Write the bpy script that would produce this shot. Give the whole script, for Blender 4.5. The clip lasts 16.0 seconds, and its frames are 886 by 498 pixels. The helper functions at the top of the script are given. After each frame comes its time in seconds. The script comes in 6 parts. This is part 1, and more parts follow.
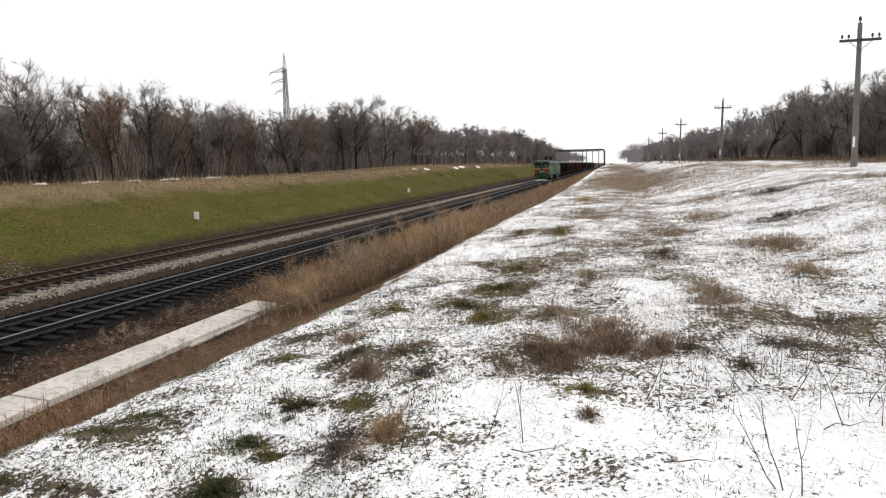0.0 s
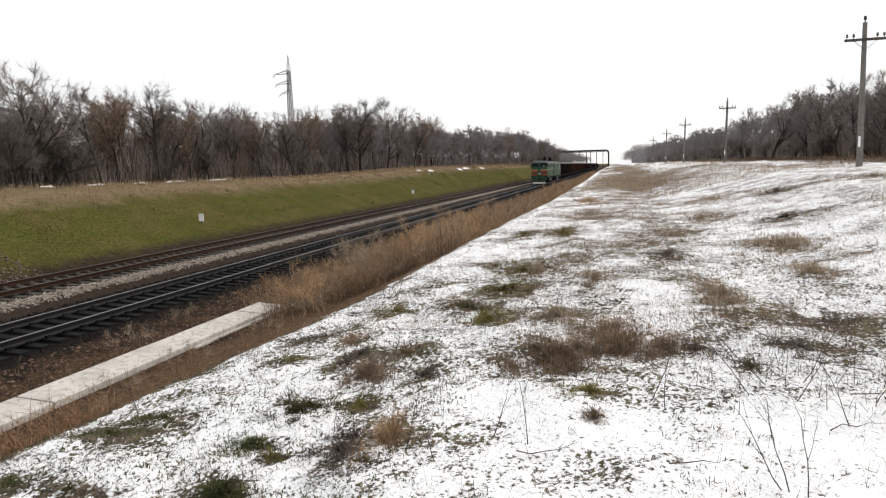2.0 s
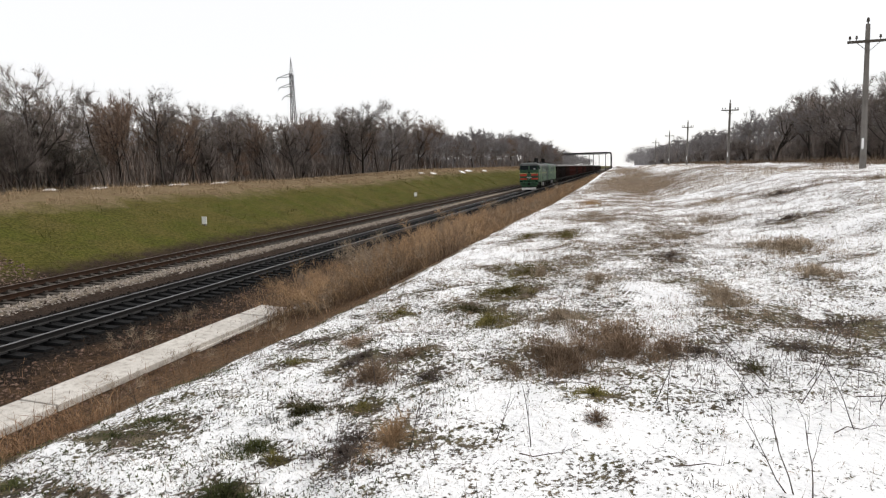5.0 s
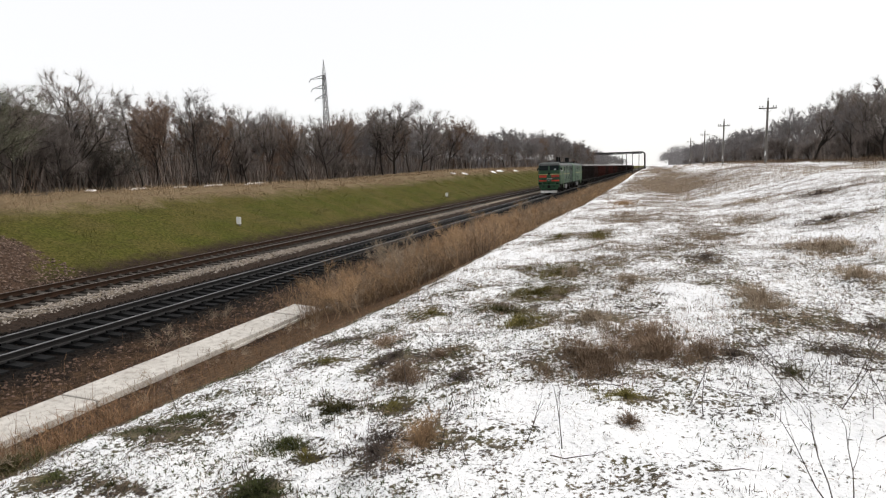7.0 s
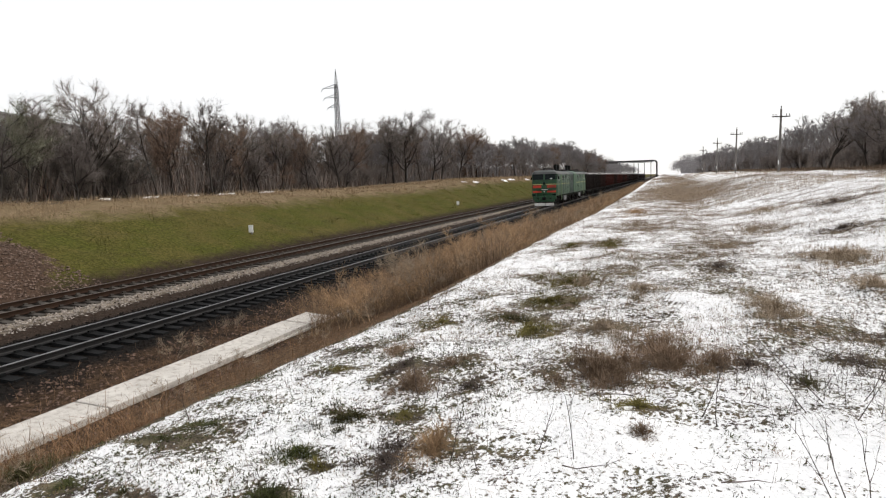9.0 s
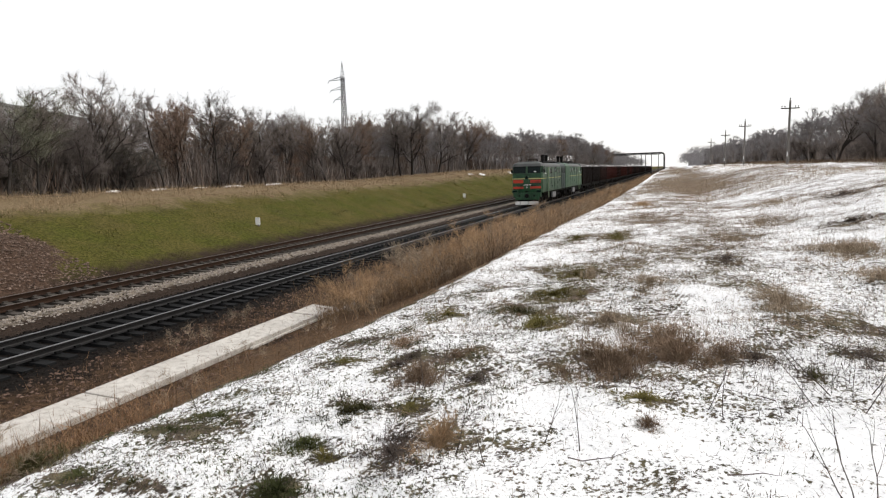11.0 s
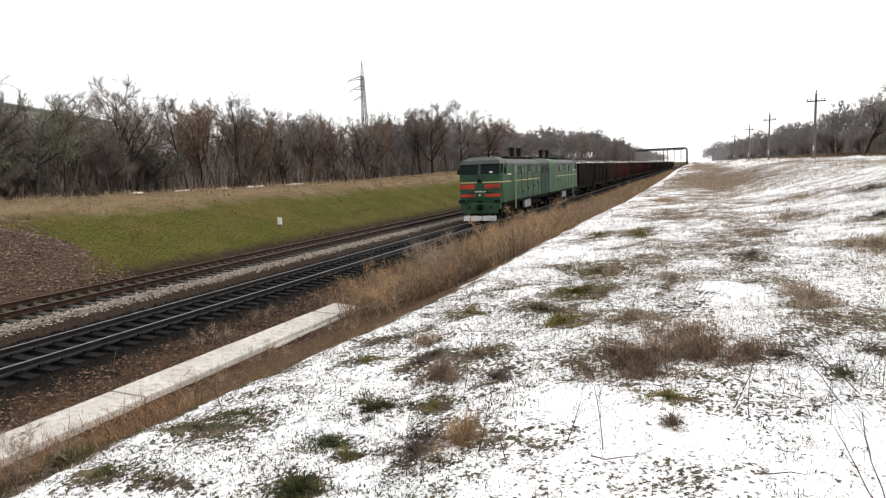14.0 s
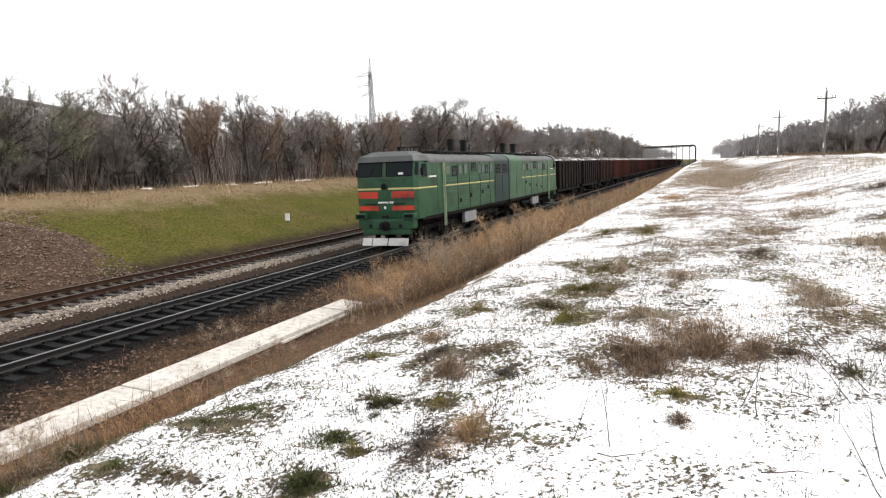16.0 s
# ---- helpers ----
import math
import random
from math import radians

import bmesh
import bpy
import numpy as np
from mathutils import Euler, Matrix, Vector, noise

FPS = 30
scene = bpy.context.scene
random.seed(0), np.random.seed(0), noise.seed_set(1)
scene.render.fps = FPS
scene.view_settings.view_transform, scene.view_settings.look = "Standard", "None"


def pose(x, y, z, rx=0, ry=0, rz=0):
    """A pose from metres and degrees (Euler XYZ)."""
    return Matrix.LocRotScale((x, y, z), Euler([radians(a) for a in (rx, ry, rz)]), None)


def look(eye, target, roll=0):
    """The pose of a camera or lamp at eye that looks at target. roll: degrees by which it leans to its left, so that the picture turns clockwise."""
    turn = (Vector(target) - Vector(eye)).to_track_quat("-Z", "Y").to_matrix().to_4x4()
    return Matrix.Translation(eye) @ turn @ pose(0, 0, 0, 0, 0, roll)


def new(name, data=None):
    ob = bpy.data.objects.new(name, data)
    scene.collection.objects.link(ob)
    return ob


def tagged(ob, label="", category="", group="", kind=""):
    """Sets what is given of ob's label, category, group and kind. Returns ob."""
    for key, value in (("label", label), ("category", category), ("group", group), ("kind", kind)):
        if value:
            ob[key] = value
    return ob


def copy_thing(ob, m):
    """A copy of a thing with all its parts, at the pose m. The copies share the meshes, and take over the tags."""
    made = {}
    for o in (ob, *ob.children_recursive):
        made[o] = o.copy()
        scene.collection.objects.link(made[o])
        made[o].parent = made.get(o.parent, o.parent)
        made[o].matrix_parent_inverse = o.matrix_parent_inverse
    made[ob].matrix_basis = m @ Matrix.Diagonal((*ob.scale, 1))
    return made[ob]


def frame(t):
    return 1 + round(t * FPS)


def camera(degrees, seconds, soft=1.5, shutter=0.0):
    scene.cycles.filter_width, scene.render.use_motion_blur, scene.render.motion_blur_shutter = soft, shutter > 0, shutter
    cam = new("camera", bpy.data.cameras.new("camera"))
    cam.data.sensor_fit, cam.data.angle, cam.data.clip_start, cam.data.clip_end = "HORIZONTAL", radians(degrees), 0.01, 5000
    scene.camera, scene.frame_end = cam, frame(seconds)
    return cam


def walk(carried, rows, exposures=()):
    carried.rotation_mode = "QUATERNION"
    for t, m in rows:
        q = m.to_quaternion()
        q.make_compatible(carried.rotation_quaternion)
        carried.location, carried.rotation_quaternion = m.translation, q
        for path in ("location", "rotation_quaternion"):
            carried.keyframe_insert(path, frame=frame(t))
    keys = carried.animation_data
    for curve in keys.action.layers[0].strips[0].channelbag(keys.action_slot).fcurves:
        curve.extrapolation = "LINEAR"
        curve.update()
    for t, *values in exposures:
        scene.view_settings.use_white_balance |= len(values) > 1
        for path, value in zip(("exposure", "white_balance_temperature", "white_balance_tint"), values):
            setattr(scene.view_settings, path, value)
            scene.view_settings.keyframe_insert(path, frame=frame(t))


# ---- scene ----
# the camera: hand-held, standing on the bank, turning slowly to its left
EYE_Z = 3.62
cam = camera(67.2, 16.0, soft=1.2)
TURNS = [  # seconds, yaw, pitch, roll
    (0.0, 13.94, -7.05, 1.25),
    (0.5, 14.02, -6.96, 1.31),
    (1.0, 14.05, -6.88, 1.35),
    (1.5, 13.96, -6.69, 1.51),
    (2.0, 14.28, -6.93, 1.45),
    (2.5, 14.44, -7.18, 1.50),
    (3.0, 14.24, -7.24, 1.39),
    (3.5, 14.21, -7.20, 1.42),
    (6.0, 15.00, -6.49, 1.62),
    (6.5, 15.71, -6.72, 1.61),
    (7.0, 17.16, -6.61, 1.71),
    (7.5, 17.26, -6.47, 1.90),
    (8.0, 17.83, -6.13, 1.71),
    (8.5, 17.93, -5.84, 1.72),
    (9.0, 18.12, -5.85, 1.73),
    (11.5, 18.80, -6.57, 1.83),
    (12.0, 18.97, -6.56, 1.96),
    (12.5, 19.22, -6.51, 1.98),
    (13.0, 19.55, -6.44, 2.07),
    (13.5, 20.12, -6.43, 2.39),
    (14.0, 20.40, -6.58, 2.38),
    (14.5, 20.55, -6.92, 2.20),
    (15.0, 20.54, -6.86, 2.21),
    (15.5, 20.79, -6.85, 2.24),
    (16.0, 21.03, -6.84, 2.22),
]
walk(cam, [(t, pose(0, 0, EYE_Z, 90 + p, r, yaw)) for t, yaw, p, r in TURNS],
     exposures=[(0, -0.32), (3.5, -0.33), (7, -0.35), (9, -0.31), (13.3, -0.22), (14.6, 0.06), (16, 0.24)])

# ---- light: bright overcast winter day ----
world = bpy.data.worlds.new("world")
scene.world = world
world.use_nodes = True
wn, wl = world.node_tree.nodes, world.node_tree.links
sky = wn.new("ShaderNodeTexSky")
sky.sky_type, sky.sun_disc = "NISHITA", False
sky.sun_elevation, sky.sun_rotation = radians(34), radians(62)
dim = wn.new("ShaderNodeVectorMath")
dim.operation = "SCALE"
dim.inputs["Scale"].default_value = 0.1
cloud = wn.new("ShaderNodeMix")
cloud.data_type = "RGBA"
cloud.inputs["Factor"].default_value = 0.85
cloud.inputs["B"].default_value = (1.01, 1.0, 1.0, 1)
wl.new(sky.outputs["Color"], dim.inputs[0])
wl.new(dim.outputs["Vector"], cloud.inputs["A"])
wl.new(cloud.outputs["Result"], wn["Background"].inputs["Color"])
wn["Background"].inputs["Strength"].default_value = 1.4

sun_data = bpy.data.lights.new("sun", "SUN")
sun_data.energy, sun_data.angle, sun_data.color = 2.2, radians(9), (1.0, 0.93, 0.84)
sun = new("sun", sun_data)
sun.matrix_world = look((40, 30, 40), (0, 8, 0))

# ---- materials ----


def mat(name, c1, c2, scale=6.0, rough=0.8, bump=0.3, metal=0.0, fine=40.0, spread=0.0, stain=None, stain_scale=1.5, stain_amount=0.5):
    """Two-scale noise between two colours, an optional stain colour, grain as bump; spread: how much each object or island varies."""
    m = bpy.data.materials.new(name)
    m.use_nodes = True
    n, l = m.node_tree.nodes, m.node_tree.links
    b = n["Principled BSDF"]
    b.inputs["Roughness"].default_value, b.inputs["Metallic"].default_value = rough, metal
    b.inputs["Specular IOR Level"].default_value = 0.08 if rough > 0.7 else 0.3
    tc = n.new("ShaderNodeTexCoord")
    big, small = n.new("ShaderNodeTexNoise"), n.new("ShaderNodeTexNoise")
    for t, s in ((big, scale), (small, fine)):
        t.inputs["Scale"].default_value, t.inputs["Detail"].default_value = s, 5
        l.new(tc.outputs["Object"], t.inputs["Vector"])
    add = n.new("ShaderNodeMath")
    add.operation = "ADD"
    l.new(big.outputs["Fac"], add.inputs[0])
    l.new(small.outputs["Fac"], add.inputs[1])
    rng = n.new("ShaderNodeMapRange")
    rng.inputs["From Min"].default_value, rng.inputs["From Max"].default_value = 0.72, 1.28
    l.new(add.outputs[0], rng.inputs["Value"])
    mix = n.new("ShaderNodeMix")
    mix.data_type = "RGBA"
    mix.inputs["A"].default_value, mix.inputs["B"].default_value = (*c1, 1), (*c2, 1)
    l.new(rng.outputs["Result"], mix.inputs["Factor"])
    out = mix.outputs["Result"]
    if stain:
        st = n.new("ShaderNodeTexNoise")
        st.inputs["Scale"].default_value, st.inputs["Detail"].default_value = stain_scale, 6
        l.new(tc.outputs["Object"], st.inputs["Vector"])
        sr = n.new("ShaderNodeMapRange")
        sr.inputs["From Min"].default_value, sr.inputs["From Max"].default_value, sr.inputs["To Max"].default_value = 0.48, 0.7, stain_amount
        l.new(st.outputs["Fac"], sr.inputs["Value"])
        sm = n.new("ShaderNodeMix")
        sm.data_type = "RGBA"
        sm.inputs["B"].default_value = (*stain, 1)
        l.new(out, sm.inputs["A"])
        l.new(sr.outputs["Result"], sm.inputs["Factor"])
        out = sm.outputs["Result"]
    if spread:
        info, geo = n.new("ShaderNodeObjectInfo"), n.new("ShaderNodeNewGeometry")
        both = n.new("ShaderNodeMath")
        both.operation = "ADD"
        l.new(info.outputs["Random"], both.inputs[0])
        l.new(geo.outputs["Random Per Island"], both.inputs[1])
        vr = n.new("ShaderNodeMapRange")
        vr.inputs["From Max"].default_value = 2.0
        vr.inputs["To Min"].default_value, vr.inputs["To Max"].default_value = 1 - spread, 1 + spread
        l.new(both.outputs[0], vr.inputs["Value"])
        hs = n.new("ShaderNodeHueSaturation")
        l.new(vr.outputs["Result"], hs.inputs["Value"])
        l.new(out, hs.inputs["Color"])
        out = hs.outputs["Color"]
    l.new(out, b.inputs["Base Color"])
    if bump:
        bp = n.new("ShaderNodeBump")
        bp.inputs["Strength"].default_value, bp.inputs["Distance"].default_value = bump, 0.02
        l.new(add.outputs[0], bp.inputs["Height"])
        l.new(bp.outputs["Normal"], b.inputs["Normal"])
    return m


M_RAIL = mat("rail_rust", (0.0216, 0.0134, 0.0096), (0.0432, 0.024, 0.0154), 3, 0.75, 0.2)
M_RAIL_OILY = mat("rail_oily", (0.0063, 0.0063, 0.00693), (0.0158, 0.0142, 0.0142), 3, 0.5, 0.2)
M_RAIL_TOP = mat("rail_polished", (0.2, 0.2, 0.21), (0.34, 0.34, 0.35), 2, 0.4, 0.05, metal=0.8)
M_RAIL_DULL = mat("rail_dull_top", (0.1, 0.08, 0.07), (0.17, 0.14, 0.12), 2, 0.45, 0.05, metal=0.6)
M_SLEEPER_OILY = mat("sleeper_oily", (0.0084, 0.00888, 0.00944), (0.01832, 0.01864, 0.01912), 4, 0.92, 0.4, spread=0.3)
M_SLEEPER = mat("sleeper_concrete", (0.042, 0.036, 0.031), (0.092, 0.083, 0.073), 4, 0.85, 0.4, spread=0.3)
M_STONE = mat("ballast_stone", (0.1395, 0.1162, 0.09765), (0.372, 0.3345, 0.297), 9, 0.9, 0.3, spread=0.6)
M_STONE_DARK = mat("ballast_dark", (0.00538, 0.00457, 0.0043), (0.0202, 0.0162, 0.0134), 9, 0.85, 0.3, spread=0.6)
M_CLOD = mat("soil_clod", (0.0775, 0.048, 0.03488), (0.1862, 0.1275, 0.1008), 9, 0.95, 0.4, spread=0.5)
M_CONCRETE = mat("slab_concrete", (0.442, 0.416, 0.383), (0.629, 0.603, 0.561), 1.6, 0.9, 0.4, stain=(0.2, 0.172, 0.145), stain_scale=7.0, stain_amount=0.5)
M_POST = mat("pole_concrete", (0.133, 0.122, 0.112), (0.21, 0.196, 0.182), 2, 0.9, 0.3)
M_WOOD = mat("old_wood", (0.056, 0.048, 0.0416), (0.104, 0.092, 0.08), 3, 0.9, 0.3)
M_WHITE = mat("white_paint", (0.72, 0.72, 0.72), (0.85, 0.85, 0.84), 3, 0.7, 0.1)
M_STEEL = mat("lattice_steel", (0.1, 0.1, 0.105), (0.19, 0.19, 0.195), 2, 0.6, 0.1, metal=0.3)
M_PIPE = mat("pipe_dark", (0.035, 0.033, 0.034), (0.08, 0.074, 0.07), 1, 0.8, 0.2)
M_BARK = mat("bark_grey", (0.1464, 0.1236, 0.1086), (0.366, 0.3072, 0.2724), 3, 0.95, 0.3, spread=0.35)
M_BARK_RED = mat("bark_russet", (0.155, 0.108, 0.084), (0.33, 0.235, 0.18), 3, 0.95, 0.3, spread=0.3)
M_BARK_DARK = mat("bark_dark", (0.07904, 0.07254, 0.06591), (0.1976, 0.1781, 0.1586), 3, 0.95, 0.3, spread=0.3)
# bark for the farther trees: distance haze is put into the lighter colour
M_BARK_HAZED = mat("bark_hazed_grey", (0.185, 0.175, 0.178), (0.345, 0.328, 0.33), 3, 0.95, 0.2, spread=0.3)
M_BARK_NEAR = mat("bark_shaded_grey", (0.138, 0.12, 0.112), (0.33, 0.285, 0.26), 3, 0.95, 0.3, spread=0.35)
M_TRUNK = mat("trunk_dark", (0.024, 0.021, 0.019), (0.075, 0.065, 0.058), 5, 0.95, 0.4)
M_LEAF = mat("dry_russet_leaves", (0.12, 0.075, 0.05), (0.28, 0.17, 0.11), 3, 0.9, 0.0, spread=0.4)
M_BUD = mat("pale_buds", (0.16, 0.17, 0.11), (0.26, 0.25, 0.19), 3, 0.95, 0.2, spread=0.3)
M_DRY = mat("dry_grass", (0.236, 0.151, 0.08496), (0.531, 0.3634, 0.2183), 2, 0.95, 0.0, spread=0.55)
M_DRY_PALE = mat("dry_grass_pale", (0.23, 0.1667, 0.09775), (0.483, 0.3565, 0.23), 2, 0.95, 0.0, spread=0.4)
M_WEED = mat("brown_weeds", (0.115, 0.08, 0.055), (0.3, 0.215, 0.15), 2, 0.95, 0.0, spread=0.55)
M_GREEN = mat("green_grass", (0.026, 0.033, 0.012), (0.085, 0.09, 0.036), 2, 0.9, 0.0, spread=0.4)
M_OLIVE = mat("olive_grass", (0.08, 0.07, 0.022), (0.2, 0.17, 0.06), 2, 0.9, 0.0, spread=0.45)
M_MOSS = mat("moss_brown_green", (0.022, 0.025, 0.01), (0.085, 0.075, 0.035), 3, 0.95, 0.0, spread=0.5)
M_RUSSET = mat("russet_weeds", (0.09, 0.053, 0.03), (0.26, 0.158, 0.09), 2, 0.95, 0.0, spread=0.5)
M_SLOPE = mat("slope_grass", (0.05, 0.054, 0.012), (0.145, 0.138, 0.038), 2, 0.9, 0.0, spread=0.5)
M_TWIG = mat("dark_twigs", (0.0384, 0.032, 0.02944), (0.1216, 0.096, 0.0832), 4, 0.95, 0.0, spread=0.4)
M_STRAW = mat("straw_grey", (0.16, 0.125, 0.09), (0.4, 0.32, 0.235), 2, 0.95, 0.0, spread=0.5)
M_SNOW = mat("snow_lump", (0.8, 0.81, 0.83), (0.88, 0.88, 0.89), 6, 0.7, 0.3)

# ---- mesh helpers ----


def part(name, bm, material, parent=None, label="", kind=""):
    me = bpy.data.meshes.new(name)
    bm.normal_update()
    bm.to_mesh(me)
    bm.free()
    me.materials.append(material)
    ob = new(name, me)
    if parent:
        ob.parent = parent
    return tagged(ob, label, kind=kind)


def raw(name, verts, faces, material, parent=None, smooth=False):
    me = bpy.data.meshes.new(name)
    me.from_pydata(verts, [], faces)
    me.materials.append(material)
    me.update()
    if smooth:
        me.polygons.foreach_set("use_smooth", [True] * len(me.polygons))
    ob = new(name, me)
    if parent:
        ob.parent = parent
    return ob


def tri_mesh(name, v, material, parent=None):
    """v: an array (n, 3, 3) of loose triangles."""
    n = len(v)
    me = bpy.data.meshes.new(name)
    me.vertices.add(3 * n)
    me.vertices.foreach_set("co", np.asarray(v, np.float32).ravel())
    me.loops.add(3 * n)
    me.loops.foreach_set("vertex_index", np.arange(3 * n, dtype=np.int32))
    me.polygons.add(n)
    me.polygons.foreach_set("loop_start", np.arange(0, 3 * n, 3, dtype=np.int32))
    me.materials.append(material)
    me.update(calc_edges=True)
    ob = new(name, me)
    if parent:
        ob.parent = parent
    return ob


def box(bm, x0, x1, y0, y1, z0, z1, bevel=0.0):
    made = bmesh.ops.create_cube(bm, size=1, matrix=Matrix.LocRotScale(((x0 + x1) / 2, (y0 + y1) / 2, (z0 + z1) / 2), None, (abs(x1 - x0), abs(y1 - y0), abs(z1 - z0))))
    if bevel:
        edges = list({e for v in made["verts"] for e in v.link_edges})
        bmesh.ops.bevel(bm, geom=edges, offset=bevel, segments=2, profile=0.6, affect="EDGES")
    return bm


def tube(bm, a, b, r0, r1=None, n=8):
    r1 = r0 if r1 is None else r1
    a, b = Vector(a), Vector(b)
    d = b - a
    m = Matrix.Translation((a + b) / 2) @ d.to_track_quat("Z", "Y").to_matrix().to_4x4()
    bmesh.ops.create_cone(bm, cap_ends=True, segments=n, radius1=r0, radius2=r1, depth=d.length, matrix=m)
    return bm


def prism(bm, profile, y0, y1):
    """An (x, z) outline pushed along y."""
    a = [bm.verts.new((x, y0, z)) for x, z in profile]
    b = [bm.verts.new((x, y1, z)) for x, z in profile]
    n = len(a)
    for i in range(n):
        bm.faces.new((a[i], a[(i + 1) % n], b[(i + 1) % n], b[i]))
    bm.faces.new(a[::-1])
    bm.faces.new(b)
    bmesh.ops.recalc_face_normals(bm, faces=bm.faces)
    return bm


def BM():
    return bmesh.new()


def base(name, label, category, group="", x=0.0, y=0.0, z=0.0):
    ob = new(name)
    ob.empty_display_size = 0.3
    ob.location = (x, y, z)
    return tagged(ob, label, category, group)


# ---- the lie of the land (rail tops at z = 0, tracks along y) ----
NEAR_X, FAR_X = -14.06, -20.0


def smooth(a, b, t):
    t = min(1.0, max(0.0, (t - a) / (b - a)))
    return t * t * (3 - 2 * t)


def bank_edge(y):
    return -4.34 + 0.44 * smooth(3.5, 9.5, y) + 0.1 * smooth(8, 24, y) + 0.3 * smooth(25, 36, y) - 0.2 * smooth(70, 140, y) + 0.09 * noise.noise(Vector((y * 1.3, 0.3, 9))) + 0.05 * noise.noise(Vector((y * 6, 0.7, 9)))


def crest(y):
    return 2.55 + 0.85 * smooth(70, 125, y) + 0.5 * smooth(125, 300, y)


def mound(x, y):
    d = ((x + 27.0) / 4.2) ** 2 + ((y - 16.0) / 6.8) ** 2
    return 0.8 * max(0.0, 1 - d) * (1 + 0.5 * noise.noise(Vector((x * 0.8, y * 0.6, 31))))


def height(x, y):
    if x > -9.0:
        e = bank_edge(y)
        low = -0.36
        top = 1.75 + 0.2 * smooth(e, 0.5, x)
        rise = 1.15 * smooth(1.5, 9.5, x - 0.3 * math.sin(y * 0.21)) + 0.25 * smooth(9.5, 16, x) + 0.3 * smooth(60, 160, y)
        if x < e:
            t = (x + 9.0) / (e + 9.0)
            z = low + (1.6 - low) * (0.55 * t + 0.45 * t * t)
        else:
            t = smooth(0, 0.55, x - e)
            z = 1.6 * (1 - t) + (top + rise) * t
        bumps = smooth(e - 0.4, e + 0.8, x)
        p = Vector((x, y, 0))
        z += bumps * (0.10 * noise.noise(p * 0.55) + 0.055 * noise.noise(p * 1.7 + Vector((5, 0, 0))) + 0.022 * noise.noise(p * 5.1) + 0.012 * noise.noise(p * 11.0))
        far = smooth(34, 70, y) * smooth(e, e + 3.0, x)
        z += far * (0.32 * noise.noise(Vector((x * 0.13, y * 0.055, 1))) + 0.14 * noise.noise(Vector((x * 0.4, y * 0.16, 8)))) - 0.35 * smooth(22, 34, y) * math.exp(-((x - 1.6) / 2.2) ** 2 - ((y - 46) / 16) ** 2)
        return z
    if x > -11.0:
        return -0.36 + 0.03 * noise.noise(Vector((x, y * 0.6, 3)))
    if x > -12.3:
        return -0.36 + 0.08 * smooth(-11.0, -12.3, x)
    if x > -21.8:
        gap = smooth(-16.2, -17.0, x) * smooth(-18.3, -17.6, x)
        return -0.28 - 0.12 * gap
    if x > -23.3:
        return -0.28 - 0.22 * smooth(-21.8, -23.2, x)
    c = crest(y)
    p = Vector((x * 0.5, y * 0.35, 7))
    if x > -31.2:
        t = (-23.3 - x) / 7.9
        return -0.5 + (c + 0.5) * t + 0.10 * noise.noise(p) * min(1, t * 4) + mound(x, y)
    return c + 0.42 * smooth(-31.2, -34.0, x) + 0.08 * noise.noise(p)


